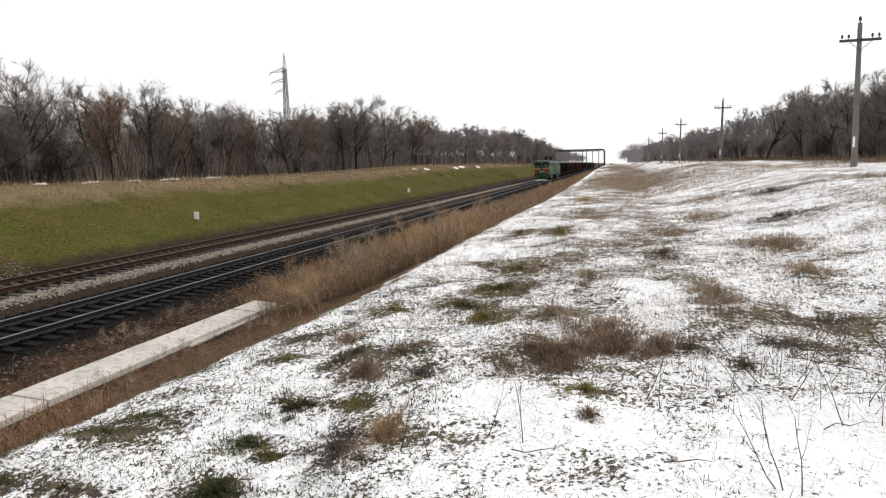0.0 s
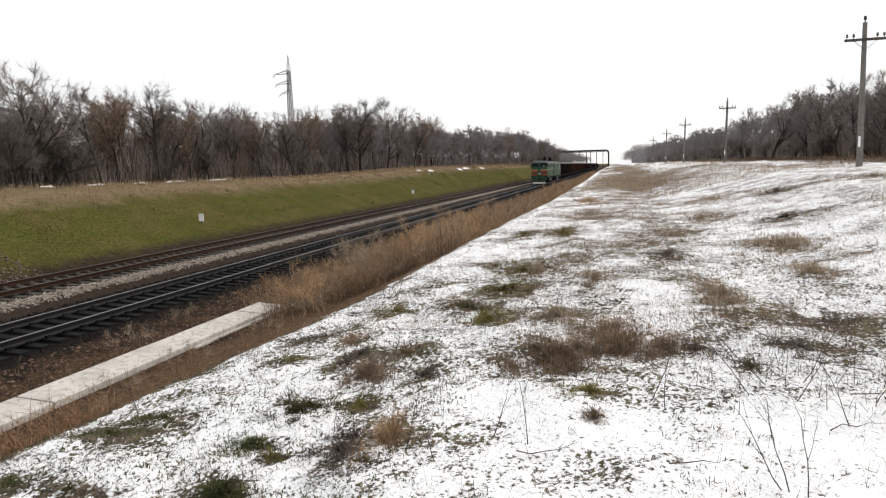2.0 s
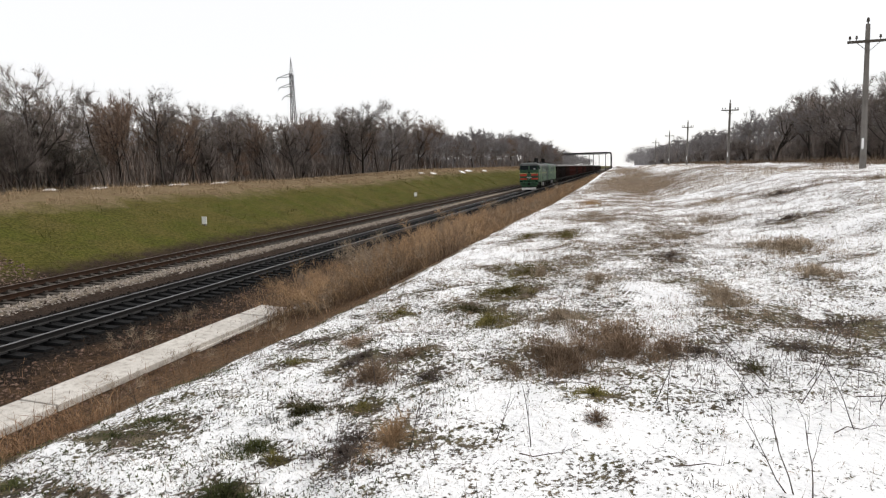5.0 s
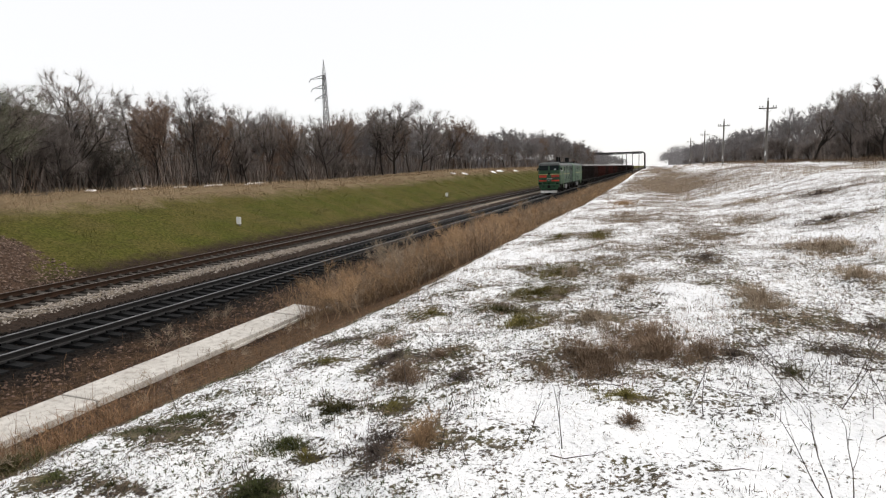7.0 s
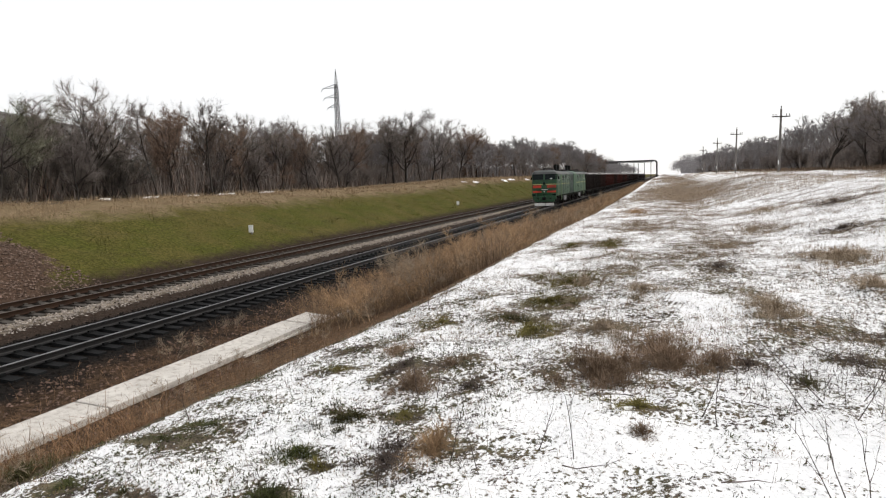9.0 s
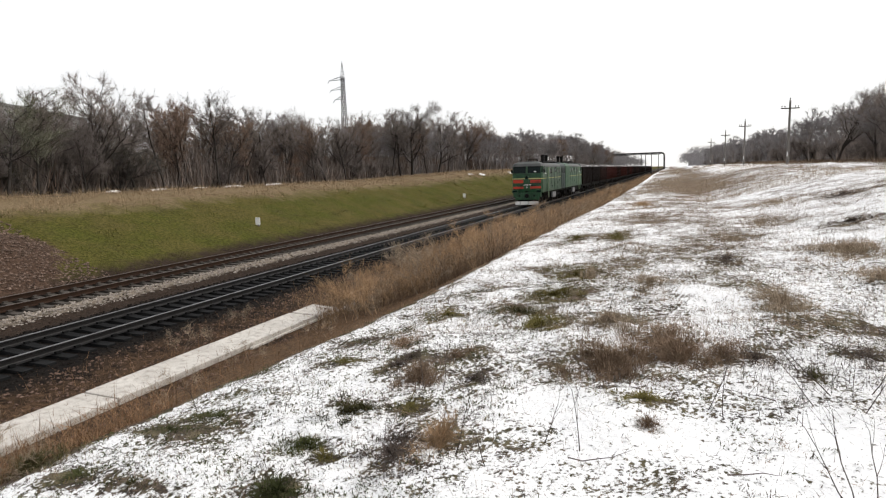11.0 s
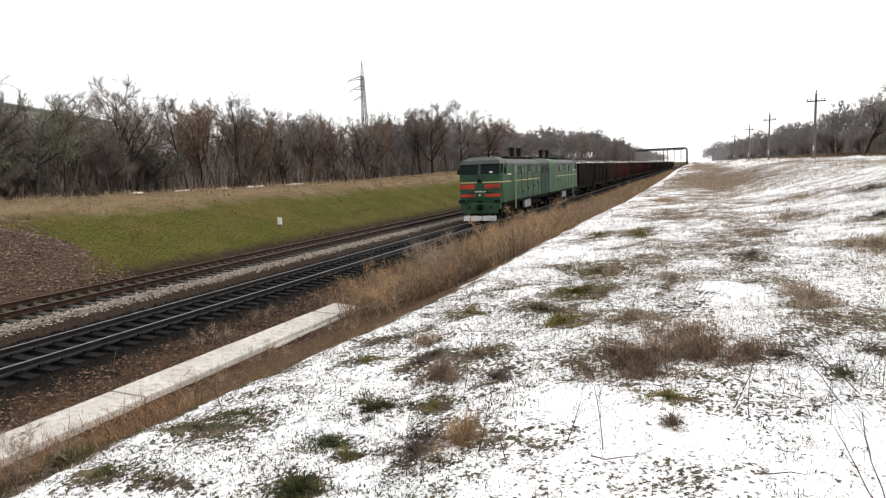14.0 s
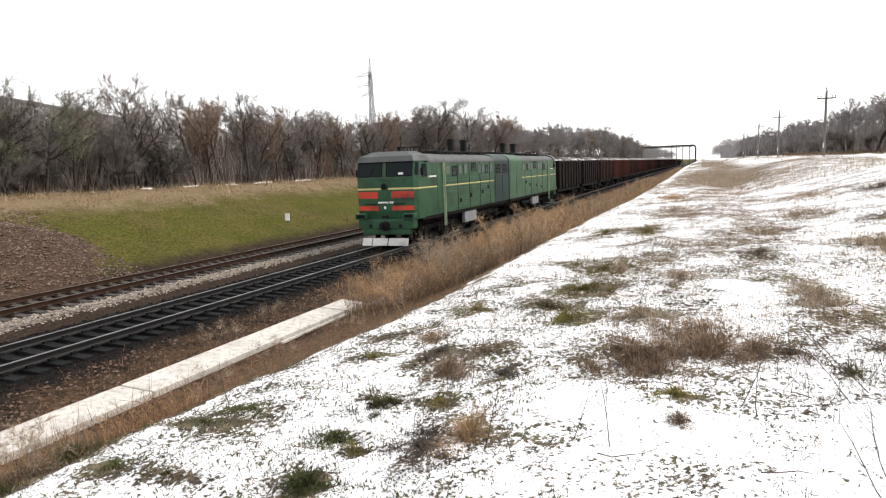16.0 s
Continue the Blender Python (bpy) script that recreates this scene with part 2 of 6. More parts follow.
# tufts and weed patches on the bank: x, y, radii, blades, length, kind
TUFTS = [
    (-2.27, 4.36, 0.3, 0.38, 2600, 0.07, "moss"), (-2.35, 3.83, 0.26, 0.28, 1700, 0.08, "green"), (-2.05, 3.62, 0.24, 0.13, 700, 0.08, "olive"), (-1.65, 3.74, 0.3, 0.4, 2000, 0.09, "twig"),
    (-2.14, 3.16, 0.26, 0.16, 900, 0.09, "green"), (-2.04, 5.25, 0.24, 0.5, 1400, 0.15, "weed"), (-1.41, 3.95, 0.11, 0.5, 800, 0.17, "dry"), (-1.88, 4.63, 0.14, 0.24, 500, 0.1, "olive"),
    (-1.55, 5.3, 0.18, 0.28, 700, 0.08, "twig"), (-2.95, 5.64, 0.24, 0.18, 450, 0.06, "olive"), (-1.45, 11.1, 0.7, 1.3, 3800, 0.1, "olive"), (-1.2, 11.0, 0.35, 0.7, 700, 0.16, "straw"),
    (-1.55, 9.37, 0.62, 0.9, 3400, 0.09, "olive"), (-1.79, 8.15, 0.46, 0.6, 2200, 0.09, "moss"), (-1.43, 7.5, 0.36, 0.5, 2000, 0.09, "olive"), (-2.31, 17.6, 0.36, 1.9, 1300, 0.12, "olive"),
    (-1.25, 17.4, 0.44, 2.1, 1500, 0.12, "olive"), (-0.45, 5.85, 0.6, 0.68, 4600, 0.17, "weed"), (0.05, 6.2, 0.5, 0.6, 3000, 0.18, "weed"), (-0.05, 6.6, 0.8, 0.7, 1800, 0.15, "weed"),
    (0.71, 6.19, 0.24, 0.34, 900, 0.1, "twig"), (0.45, 6.25, 0.4, 0.4, 700, 0.14, "weed"), (-0.12, 4.36, 0.12, 0.13, 420, 0.1, "weed"), (-0.19, 4.88, 0.24, 0.2, 600, 0.08, "olive"),
    (-0.61, 7.3, 0.75, 0.9, 1900, 0.15, "straw"), (-0.27, 9.7, 0.45, 0.9, 1000, 0.15, "straw"), (1.25, 8.5, 0.45, 1.4, 2100, 0.17, "straw"), (2.97, 13.2, 0.85, 1.5, 3000, 0.2, "straw"),
    (2.7, 10.2, 0.4, 1.2, 1300, 0.17, "straw"), (0.93, 12.6, 0.34, 0.6, 700, 0.12, "twig"), (4.0, 17.5, 1.1, 0.9, 1000, 0.14, "twig"), (5.3, 24.5, 0.9, 1.2, 800, 0.18, "twig"),
    (1.08, 5.7, 0.16, 0.3, 500, 0.1, "moss"), (-3.36, 4.19, 0.26, 0.14, 420, 0.06, "green"), (-3.5, 3.85, 0.34, 0.18, 480, 0.06, "green"),
    (-3.54, 3.07, 0.2, 0.2, 500, 0.07, "green"), (-3.05, 3.03, 0.34, 0.1, 480, 0.06, "moss"), (-2.38, 5.67, 0.24, 0.5, 700, 0.09, "twig"), (-3.2, 6.7, 0.3, 0.5, 600, 0.08, "twig"),
    (-2.67, 6.39, 0.27, 0.45, 600, 0.11, "weed"), (-2.66, 7.91, 0.34, 0.5, 700, 0.09, "olive"), (-1.9, 5.94, 0.24, 0.34, 600, 0.12, "weed"), (-2.7, 9.6, 0.4, 0.7, 600, 0.1, "moss"),
    (2.2, 7.6, 0.7, 0.6, 700, 0.12, "twig"), (1.6, 6.3, 0.4, 0.5, 600, 0.12, "twig"), (2.4, 20.0, 1.4, 2.4, 1300, 0.17, "straw"), (3.6, 27.0, 1.6, 3.2, 1300, 0.2, "straw"),
    (6.5, 17.0, 1.2, 1.6, 800, 0.18, "straw"), (8.0, 24.0, 1.6, 2.0, 800, 0.2, "straw"), (-0.9, 24.0, 0.9, 4.0, 1100, 0.16, "straw"), (-0.6, 14.0, 0.9, 2.0, 900, 0.12, "straw"), (1.3, 16.5, 1.1, 2.2, 900, 0.14, "straw"), (-1.2, 33.0, 1.0, 5.0, 1100, 0.2, "dry")]


def bare(x, y):
    """How much of the snow a tuft has taken at this place."""
    out = 0.0
    for a, c, rx, ry, _, _, look_key in TUFTS:
        d = ((x - a) / rx) ** 2 + ((y - c) / ry) ** 2
        if d < 5:
            out = max(out, math.exp(-d) * (1.0 if look_key in ("moss", "green", "olive", "twig") else 0.6))
    return max(0.0, out * (0.85 + 1.1 * noise.noise(Vector((x * 4.5, y * 3.2, 4)))))


def ladder(stops):
    out = []
    for (a, step), (b, _) in zip(stops, stops[1:]):
        n = max(1, round((b - a) / step))
        out += [a + (b - a) * i / n for i in range(n)]
    return out + [stops[-1][0]]


def build_ground():
    xs = ladder([(-2500, 600), (-300, 60), (-60, 6), (-36, 0.7), (-22, 0.45), (-12.6, 0.3), (-5.6, 0.075), (7, 0.3), (16, 1.5), (40, 20), (300, 500), (2500, 1)])
    ys = ladder([(-400, 90), (-20, 4), (0, 0.5), (2, 0.075), (13, 0.22), (30, 0.8), (80, 4), (300, 40), (700, 400), (4000, 1)])
    nx, ny = len(xs), len(ys)
    verts = [(x, y, height(x, y)) for y in ys for x in xs]
    faces = [(j * nx + i, j * nx + i + 1, (j + 1) * nx + i + 1, (j + 1) * nx + i) for j in range(ny - 1) for i in range(nx - 1)]
    ob = raw("ground", verts, faces, ground_material(), smooth=True)
    snow = ob.data.attributes.new("snow", "FLOAT", "POINT")
    vals = []
    for x, y, z in verts:
        e = bank_edge(y)
        s = smooth(e - 0.02, e + 0.12, x) * (1 - 0.26 * smooth(36, 55, y) * (1 - 0.55 * smooth(3, 7, x)) + 0.2 * smooth(70, 95, y) - 0.22 * smooth(46, 60, y) * math.exp(-((x - 2.2) / 3.4) ** 2) + 0.22 * smooth(40, 60, y) * math.exp(-((x - e - 0.5) / 0.7) ** 2) + 0.2 * smooth(40, 70, y) * noise.noise(Vector((x * 0.35, y * 0.06, 2))))
        s *= 1 - 0.14 * math.exp(-((x - (0.1 + 0.02 * y)) / 1.2) ** 2) * smooth(8, 14, y)
        s *= 1 - 0.5 * smooth(14, 19, x)
        s *= 1 + 0.085 * smooth(-1.0, -0.4, x) * (1 - smooth(4.2, 5.4, y)) + 0.03 * smooth(0.2, 1.2, x) * (1 - smooth(5.4, 7.5, y)) - 0.012 * (1 - smooth(-1.6, -0.9, x))
        s += 0.09 * smooth(44, 62, y) * noise.noise(Vector((x * 0.22, y * 0.07, 12))) + 0.035 * smooth(7, 12, y) * (1 - smooth(26, 36, y))
        vals.append(s * (1 - (0.38 - 0.12 * smooth(6.8, 9.5, y) - 0.06 * smooth(13, 20, y)) * bare(x, y)))
    snow.data.foreach_set("value", vals)
    return tagged(ob, "trackside ground, grassy cutting and patchy snow on the bank", "ground", kind="structure")


def ground_material():
    m = bpy.data.materials.new("ground")
    m.use_nodes = True
    n, l = m.node_tree.nodes, m.node_tree.links
    b = n["Principled BSDF"]
    b.inputs["Roughness"].default_value = 0.95
    b.inputs["Specular IOR Level"].default_value = 0.05
    geo = n.new("ShaderNodeNewGeometry")
    pos = geo.outputs["Position"]

    def tex(scale, detail=5, stretch=None, rough=0.55):
        t = n.new("ShaderNodeTexNoise")
        t.inputs["Scale"].default_value, t.inputs["Detail"].default_value, t.inputs["Roughness"].default_value = scale, detail, rough
        if stretch:
            mp = n.new("ShaderNodeMapping")
            mp.inputs["Scale"].default_value = stretch
            l.new(pos, mp.inputs["Vector"])
            l.new(mp.outputs["Vector"], t.inputs["Vector"])
        else:
            l.new(pos, t.inputs["Vector"])
        return t.outputs["Fac"]

    def calc(op, a, c, d=None):
        t = n.new("ShaderNodeMath")
        t.operation = op
        for i, v in enumerate((a, c, d)):
            if v is None:
                continue
            if isinstance(v, (int, float)):
                t.inputs[i].default_value = v
            else:
                l.new(v, t.inputs[i])
        return t.outputs[0]

    def span(v, a, c, lo=0.0, hi=1.0):
        t = n.new("ShaderNodeMapRange")
        t.inputs["From Min"].default_value, t.inputs["From Max"].default_value = a, c
        t.inputs["To Min"].default_value, t.inputs["To Max"].default_value = lo, hi
        l.new(v, t.inputs["Value"])
        return t.outputs["Result"]

    def blend(f, a, c):
        t = n.new("ShaderNodeMix")
        t.data_type = "RGBA"
        for k, v in (("Factor", f), ("A", a), ("B", c)):
            if isinstance(v, tuple):
                t.inputs[k].default_value = (*v, 1)
            elif isinstance(v, float):
                t.inputs[k].default_value = v
            else:
                l.new(v, t.inputs[k])
        return t.outputs["Result"]

    sep = n.new("ShaderNodeSeparateXYZ")
    l.new(pos, sep.inputs[0])
    x, y = sep.outputs[0], sep.outputs[1]
    n_big, n_mid, n_small, n_fine = tex(0.35), tex(1.6), tex(7), tex(30)
    wob = calc("MULTIPLY_ADD", n_mid, 1.6, calc("MULTIPLY_ADD", n_small, 0.7, -1.15))
    xw = calc("ADD", x, wob)
    vor = n.new("ShaderNodeTexVoronoi")
    vor.inputs["Scale"].default_value = 15
    l.new(pos, vor.inputs["Vector"])
    cell = n.new("ShaderNodeSeparateColor")
    l.new(vor.outputs["Color"], cell.inputs[0])
    pebble = calc("MULTIPLY", cell.outputs[0], span(vor.outputs["Distance"], 0.035, 0.012, 0.35, 1.0))
    grain = span(calc("ADD", n_small, n_fine), 0.84, 1.2)
    rough_grain = calc("MULTIPLY_ADD", pebble, 0.75, calc("MULTIPLY", grain, 0.35))
    wood = blend(grain, (0.06, 0.045, 0.03), (0.144, 0.108, 0.072))
    pale = blend(grain, (0.12, 0.087, 0.051), (0.24, 0.18, 0.108))
    n_band = tex(0.9, 5, (1.6, 0.5, 1.0))
    green = blend(grain, (0.033, 0.038, 0.007), (0.1, 0.1, 0.021))
    green = blend(span(n_big, 0.38, 0.6), green, blend(grain, (0.048, 0.043, 0.011), (0.13, 0.11, 0.034)))
    green = blend(span(n_band, 0.5, 0.7, 0.0, 0.45), green, blend(grain, (0.026, 0.024, 0.008), (0.085, 0.07, 0.028)))
    soil = blend(rough_grain, (0.013, 0.009, 0.006), (0.19, 0.115, 0.068))
    soil = blend(span(tex(1.1, 4), 0.42, 0.62), soil, blend(rough_grain, (0.008, 0.006, 0.005), (0.085, 0.058, 0.04)))
    dark = blend(rough_grain, (0.003, 0.003, 0.003), (0.03, 0.024, 0.02))
    gravel = blend(rough_grain, (0.1, 0.083, 0.064), (0.54, 0.46, 0.37))
    brown = blend(rough_grain, (0.011, 0.008, 0.006), (0.085, 0.058, 0.043))
    c = blend(span(xw, -34.5, -33.5), wood, pale)
    fringe = calc("MULTIPLY_ADD", n_big, 5.0, calc("ADD", xw, -2.5))
    c = blend(span(fringe, -31.2, -29.4), c, green)
    c = blend(span(xw, -24.6, -23.6), c, brown)
    c = blend(span(x, -21.6, -21.2), c, blend(span(grain, 0.2, 0.9), (0.008, 0.006, 0.005), (0.045, 0.03, 0.024)))
    c = blend(span(calc("MULTIPLY_ADD", wob, 0.25, x), -19.0, -18.8), c, gravel)
    c = blend(span(calc("MULTIPLY_ADD", wob, 0.45, x), -18.15, -17.85), c, brown)
    c = blend(span(calc("MULTIPLY_ADD", wob, 0.5, x), -16.7, -16.2), c, dark)
    c = blend(span(calc("MULTIPLY_ADD", wob, 0.9, x), -12.3, -11.2), c, soil)
    c = blend(span(xw, -9.2, -8.2), c, blend(grain, (0.05, 0.032, 0.02), (0.17, 0.108, 0.064)))
    # the spoil heap on the far slope
    mx = calc("DIVIDE", calc("ADD", x, 27.0), 4.4)
    my = calc("DIVIDE", calc("ADD", y, -15.5), 7.6)
    d = calc("ADD", calc("MULTIPLY", mx, mx), calc("MULTIPLY", my, my))
    heap = blend(rough_grain, (0.022, 0.014, 0.01), (0.18, 0.115, 0.082))
    c = blend(span(calc("MULTIPLY_ADD", wob, 0.5, d), 1.05, 0.85), c, heap)
    # snow, thin and full of holes
    at = n.new("ShaderNodeAttribute")
    at.attribute_name = "snow"
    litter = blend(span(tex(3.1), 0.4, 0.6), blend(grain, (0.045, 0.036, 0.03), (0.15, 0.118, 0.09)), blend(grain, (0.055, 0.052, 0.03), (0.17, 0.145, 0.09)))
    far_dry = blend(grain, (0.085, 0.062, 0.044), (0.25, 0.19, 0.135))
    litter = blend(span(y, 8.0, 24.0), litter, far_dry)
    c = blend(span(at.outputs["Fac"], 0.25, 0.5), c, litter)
    patch = calc("MULTIPLY_ADD", tex(0.9, 3), 0.6, calc("MULTIPLY", tex(4.5, 5, None, 0.65), 0.42))
    speck = calc("MULTIPLY_ADD", tex(21, 5, (1.2, 0.8, 1.0), 0.7), 0.86, calc("MULTIPLY_ADD", tex(42, 3), 0.5, patch))
    cover = calc("MULTIPLY_ADD", at.outputs["Fac"], 0.62, calc("MULTIPLY", speck, -1.0))
    cover = calc("ADD", cover, span(y, 6.0, 13.0, 0.0, -0.01))
    cover = span(cover, -0.678, -0.612)
    c = blend(cover, c, blend(n_small, (0.82, 0.83, 0.85), (0.9, 0.9, 0.9)))
    l.new(c, b.inputs["Base Color"])
    bp = n.new("ShaderNodeBump")
    bp.inputs["Strength"].default_value, bp.inputs["Distance"].default_value = 0.6, 0.04
    lumps = calc("MULTIPLY", calc("MULTIPLY", tex(13, 4), cover), 1.1)
    l.new(calc("ADD", lumps, calc("ADD", calc("MULTIPLY", cover, 0.6), calc("ADD", n_small, n_fine))), bp.inputs["Height"])
    l.new(bp.outputs["Normal"], b.inputs["Normal"])
    return m


build_ground()

# ---- the train ----
M_LOCO = mat("loco_green", (0.0175, 0.06, 0.0265), (0.034, 0.092, 0.046), 1.2, 0.42, 0.06, stain=(0.0101, 0.0159, 0.0123), stain_scale=1.1, stain_amount=0.8)
M_LOCO_PALE = mat("loco_faded_green", (0.034, 0.08, 0.042), (0.066, 0.13, 0.076), 1.2, 0.55, 0.06, stain=(0.0246, 0.041, 0.0295), stain_scale=0.9, stain_amount=0.6)
M_LOCO_DARK = mat("loco_door_dark", (0.0085, 0.0205, 0.0175), (0.018, 0.037, 0.032), 1.5, 0.55, 0.06)
M_ROOF = mat("loco_roof_grey", (0.055, 0.06, 0.058), (0.1, 0.105, 0.1), 1.2, 0.6, 0.1, stain=(0.0333, 0.0354, 0.0333), stain_amount=0.6)
M_SOOT = mat("soot_black", (0.0072, 0.0072, 0.0072), (0.021, 0.0204, 0.0198), 2, 0.8, 0.2)
M_UNDER = mat("underframe_grime", (0.0033, 0.00302, 0.00302), (0.0124, 0.011, 0.0099), 4, 0.75, 0.3)
M_RED = mat("warning_red", (0.425, 0.0382, 0.0187), (0.561, 0.0638, 0.034), 2, 0.5, 0.05, stain=(0.07, 0.025, 0.02), stain_scale=1.1, stain_amount=0.75)
M_YELLOW = mat("cream_line", (0.42, 0.38, 0.15), (0.52, 0.47, 0.22), 2, 0.5, 0.05)
M_GRAB = mat("pale_green_paint", (0.2, 0.26, 0.17), (0.32, 0.38, 0.26), 3, 0.5, 0.05)
M_PANE = mat("dusty_pane", (0.06, 0.085, 0.07), (0.12, 0.15, 0.13), 2, 0.35, 0.02)
M_GLASS = bpy.data.materials.new("cab_glass")
M_GLASS.use_nodes = True
M_GLASS.node_tree.nodes["Principled BSDF"].inputs["Base Color"].default_value = (0.006, 0.012, 0.012, 1)
M_GLASS.node_tree.nodes["Principled BSDF"].inputs["Roughness"].default_value = 0.15
M_GLASS.node_tree.nodes["Principled BSDF"].inputs["Specular IOR Level"].default_value = 0.1
M_PLOW = mat("plough_whitewash", (0.45, 0.44, 0.42), (0.68, 0.67, 0.65), 3, 0.8, 0.1, stain=(0.2, 0.18, 0.16), stain_amount=0.6)
M_BATTERY = mat("battery_box_silver", (0.173, 0.178, 0.184), (0.277, 0.277, 0.288), 2, 0.6, 0.1)
M_WHEEL = mat("wheel_steel", (0.02, 0.0185, 0.0175), (0.05, 0.045, 0.0425), 4, 0.5, 0.2, metal=0.5)
M_WAGON_DARK = mat("wagon_umber", (0.0075, 0.00462, 0.00398), (0.0165, 0.0106, 0.00884), 0.9, 0.75, 0.1, stain=(0.00551, 0.0044, 0.00398), stain_amount=0.7)
M_WAGON_RED = mat("wagon_red_oxide", (0.0416, 0.0108, 0.0083), (0.0706, 0.0208, 0.0158), 0.9, 0.75, 0.1, stain=(0.0208, 0.00995, 0.0083), stain_amount=0.7)
M_WAGON_BROWN = mat("wagon_brown", (0.0193, 0.00915, 0.00737), (0.0368, 0.0175, 0.014), 0.9, 0.75, 0.1, stain=(0.0105, 0.00702, 0.00595), stain_amount=0.7)
M_LOAD = mat("load_frosted", (0.02, 0.018, 0.017), (0.16, 0.15, 0.145), 1.3, 0.9, 0.5, stain=(0.8, 0.8, 0.8), stain_scale=0.7, stain_amount=1.0)


def body_outline(half, z0, z_side, z_top, steps=7):
    right = [(half, z0), (half, z_side)]
    for i in range(1, steps):
        a = math.pi / 2 * i / steps
        right.append((half * math.cos(a) ** 0.62, z_side + (z_top - z_side) * math.sin(a)))
    return right + [(0, z_top)] + [(-x, z) for x, z in right[::-1]]


def wheelset(parent, y, r, name="wheelset"):
    bm = BM()
    for s in (-1, 1):
        tube(bm, (s * 0.73, 0, 0), (s * 0.86, 0, 0), r, r, 20)
        tube(bm, (s * 0.69, 0, 0), (s * 0.73, 0, 0), r + 0.03, r + 0.03, 20)
        for k in range(4):
            a = math.pi / 2 * k
            tube(bm, (s * 0.87, 0.28 * math.cos(a), 0.28 * math.sin(a)), (s * 0.89, 0.28 * math.cos(a), 0.28 * math.sin(a)), 0.07, 0.07, 6)
    tube(bm, (-1.02, 0, 0), (1.02, 0, 0), 0.09, 0.09, 10)
    ob = part(name, bm, M_WHEEL, parent)
    ob.location = (0, y, r)
    return ob


def bogie(parent, y, axles, r):
    ys = [y + (i - (axles - 1) / 2) * 1.85 for i in range(axles)]
    bm = BM()
    for s in (-1, 1):
        box(bm, s * 1.0, s * 1.16, ys[0] - 0.75, ys[-1] + 0.75, 0.62, 0.88, 0.03)
        for yy in ys:
            box(bm, s * 0.98, s * 1.22, yy - 0.2, yy + 0.2, 0.36, 0.72, 0.04)
            for k in (-0.45, 0.45):
                tube(bm, (s * 1.1, yy + k, 0.45), (s * 1.1, yy + k, 0.8), 0.1, 0.1, 8)
        box(bm, s * 1.05, s * 1.18, ys[0] - 0.9, ys[0] - 0.55, 0.3, 0.62, 0.02)
    box(bm, -1.0, 1.0, y - 0.3, y + 0.3, 0.5, 0.86, 0.03)
    part("bogie_frame", bm, M_UNDER, parent)
    return [wheelset(parent, yy, r) for yy in ys]


L_SEC = 16.3


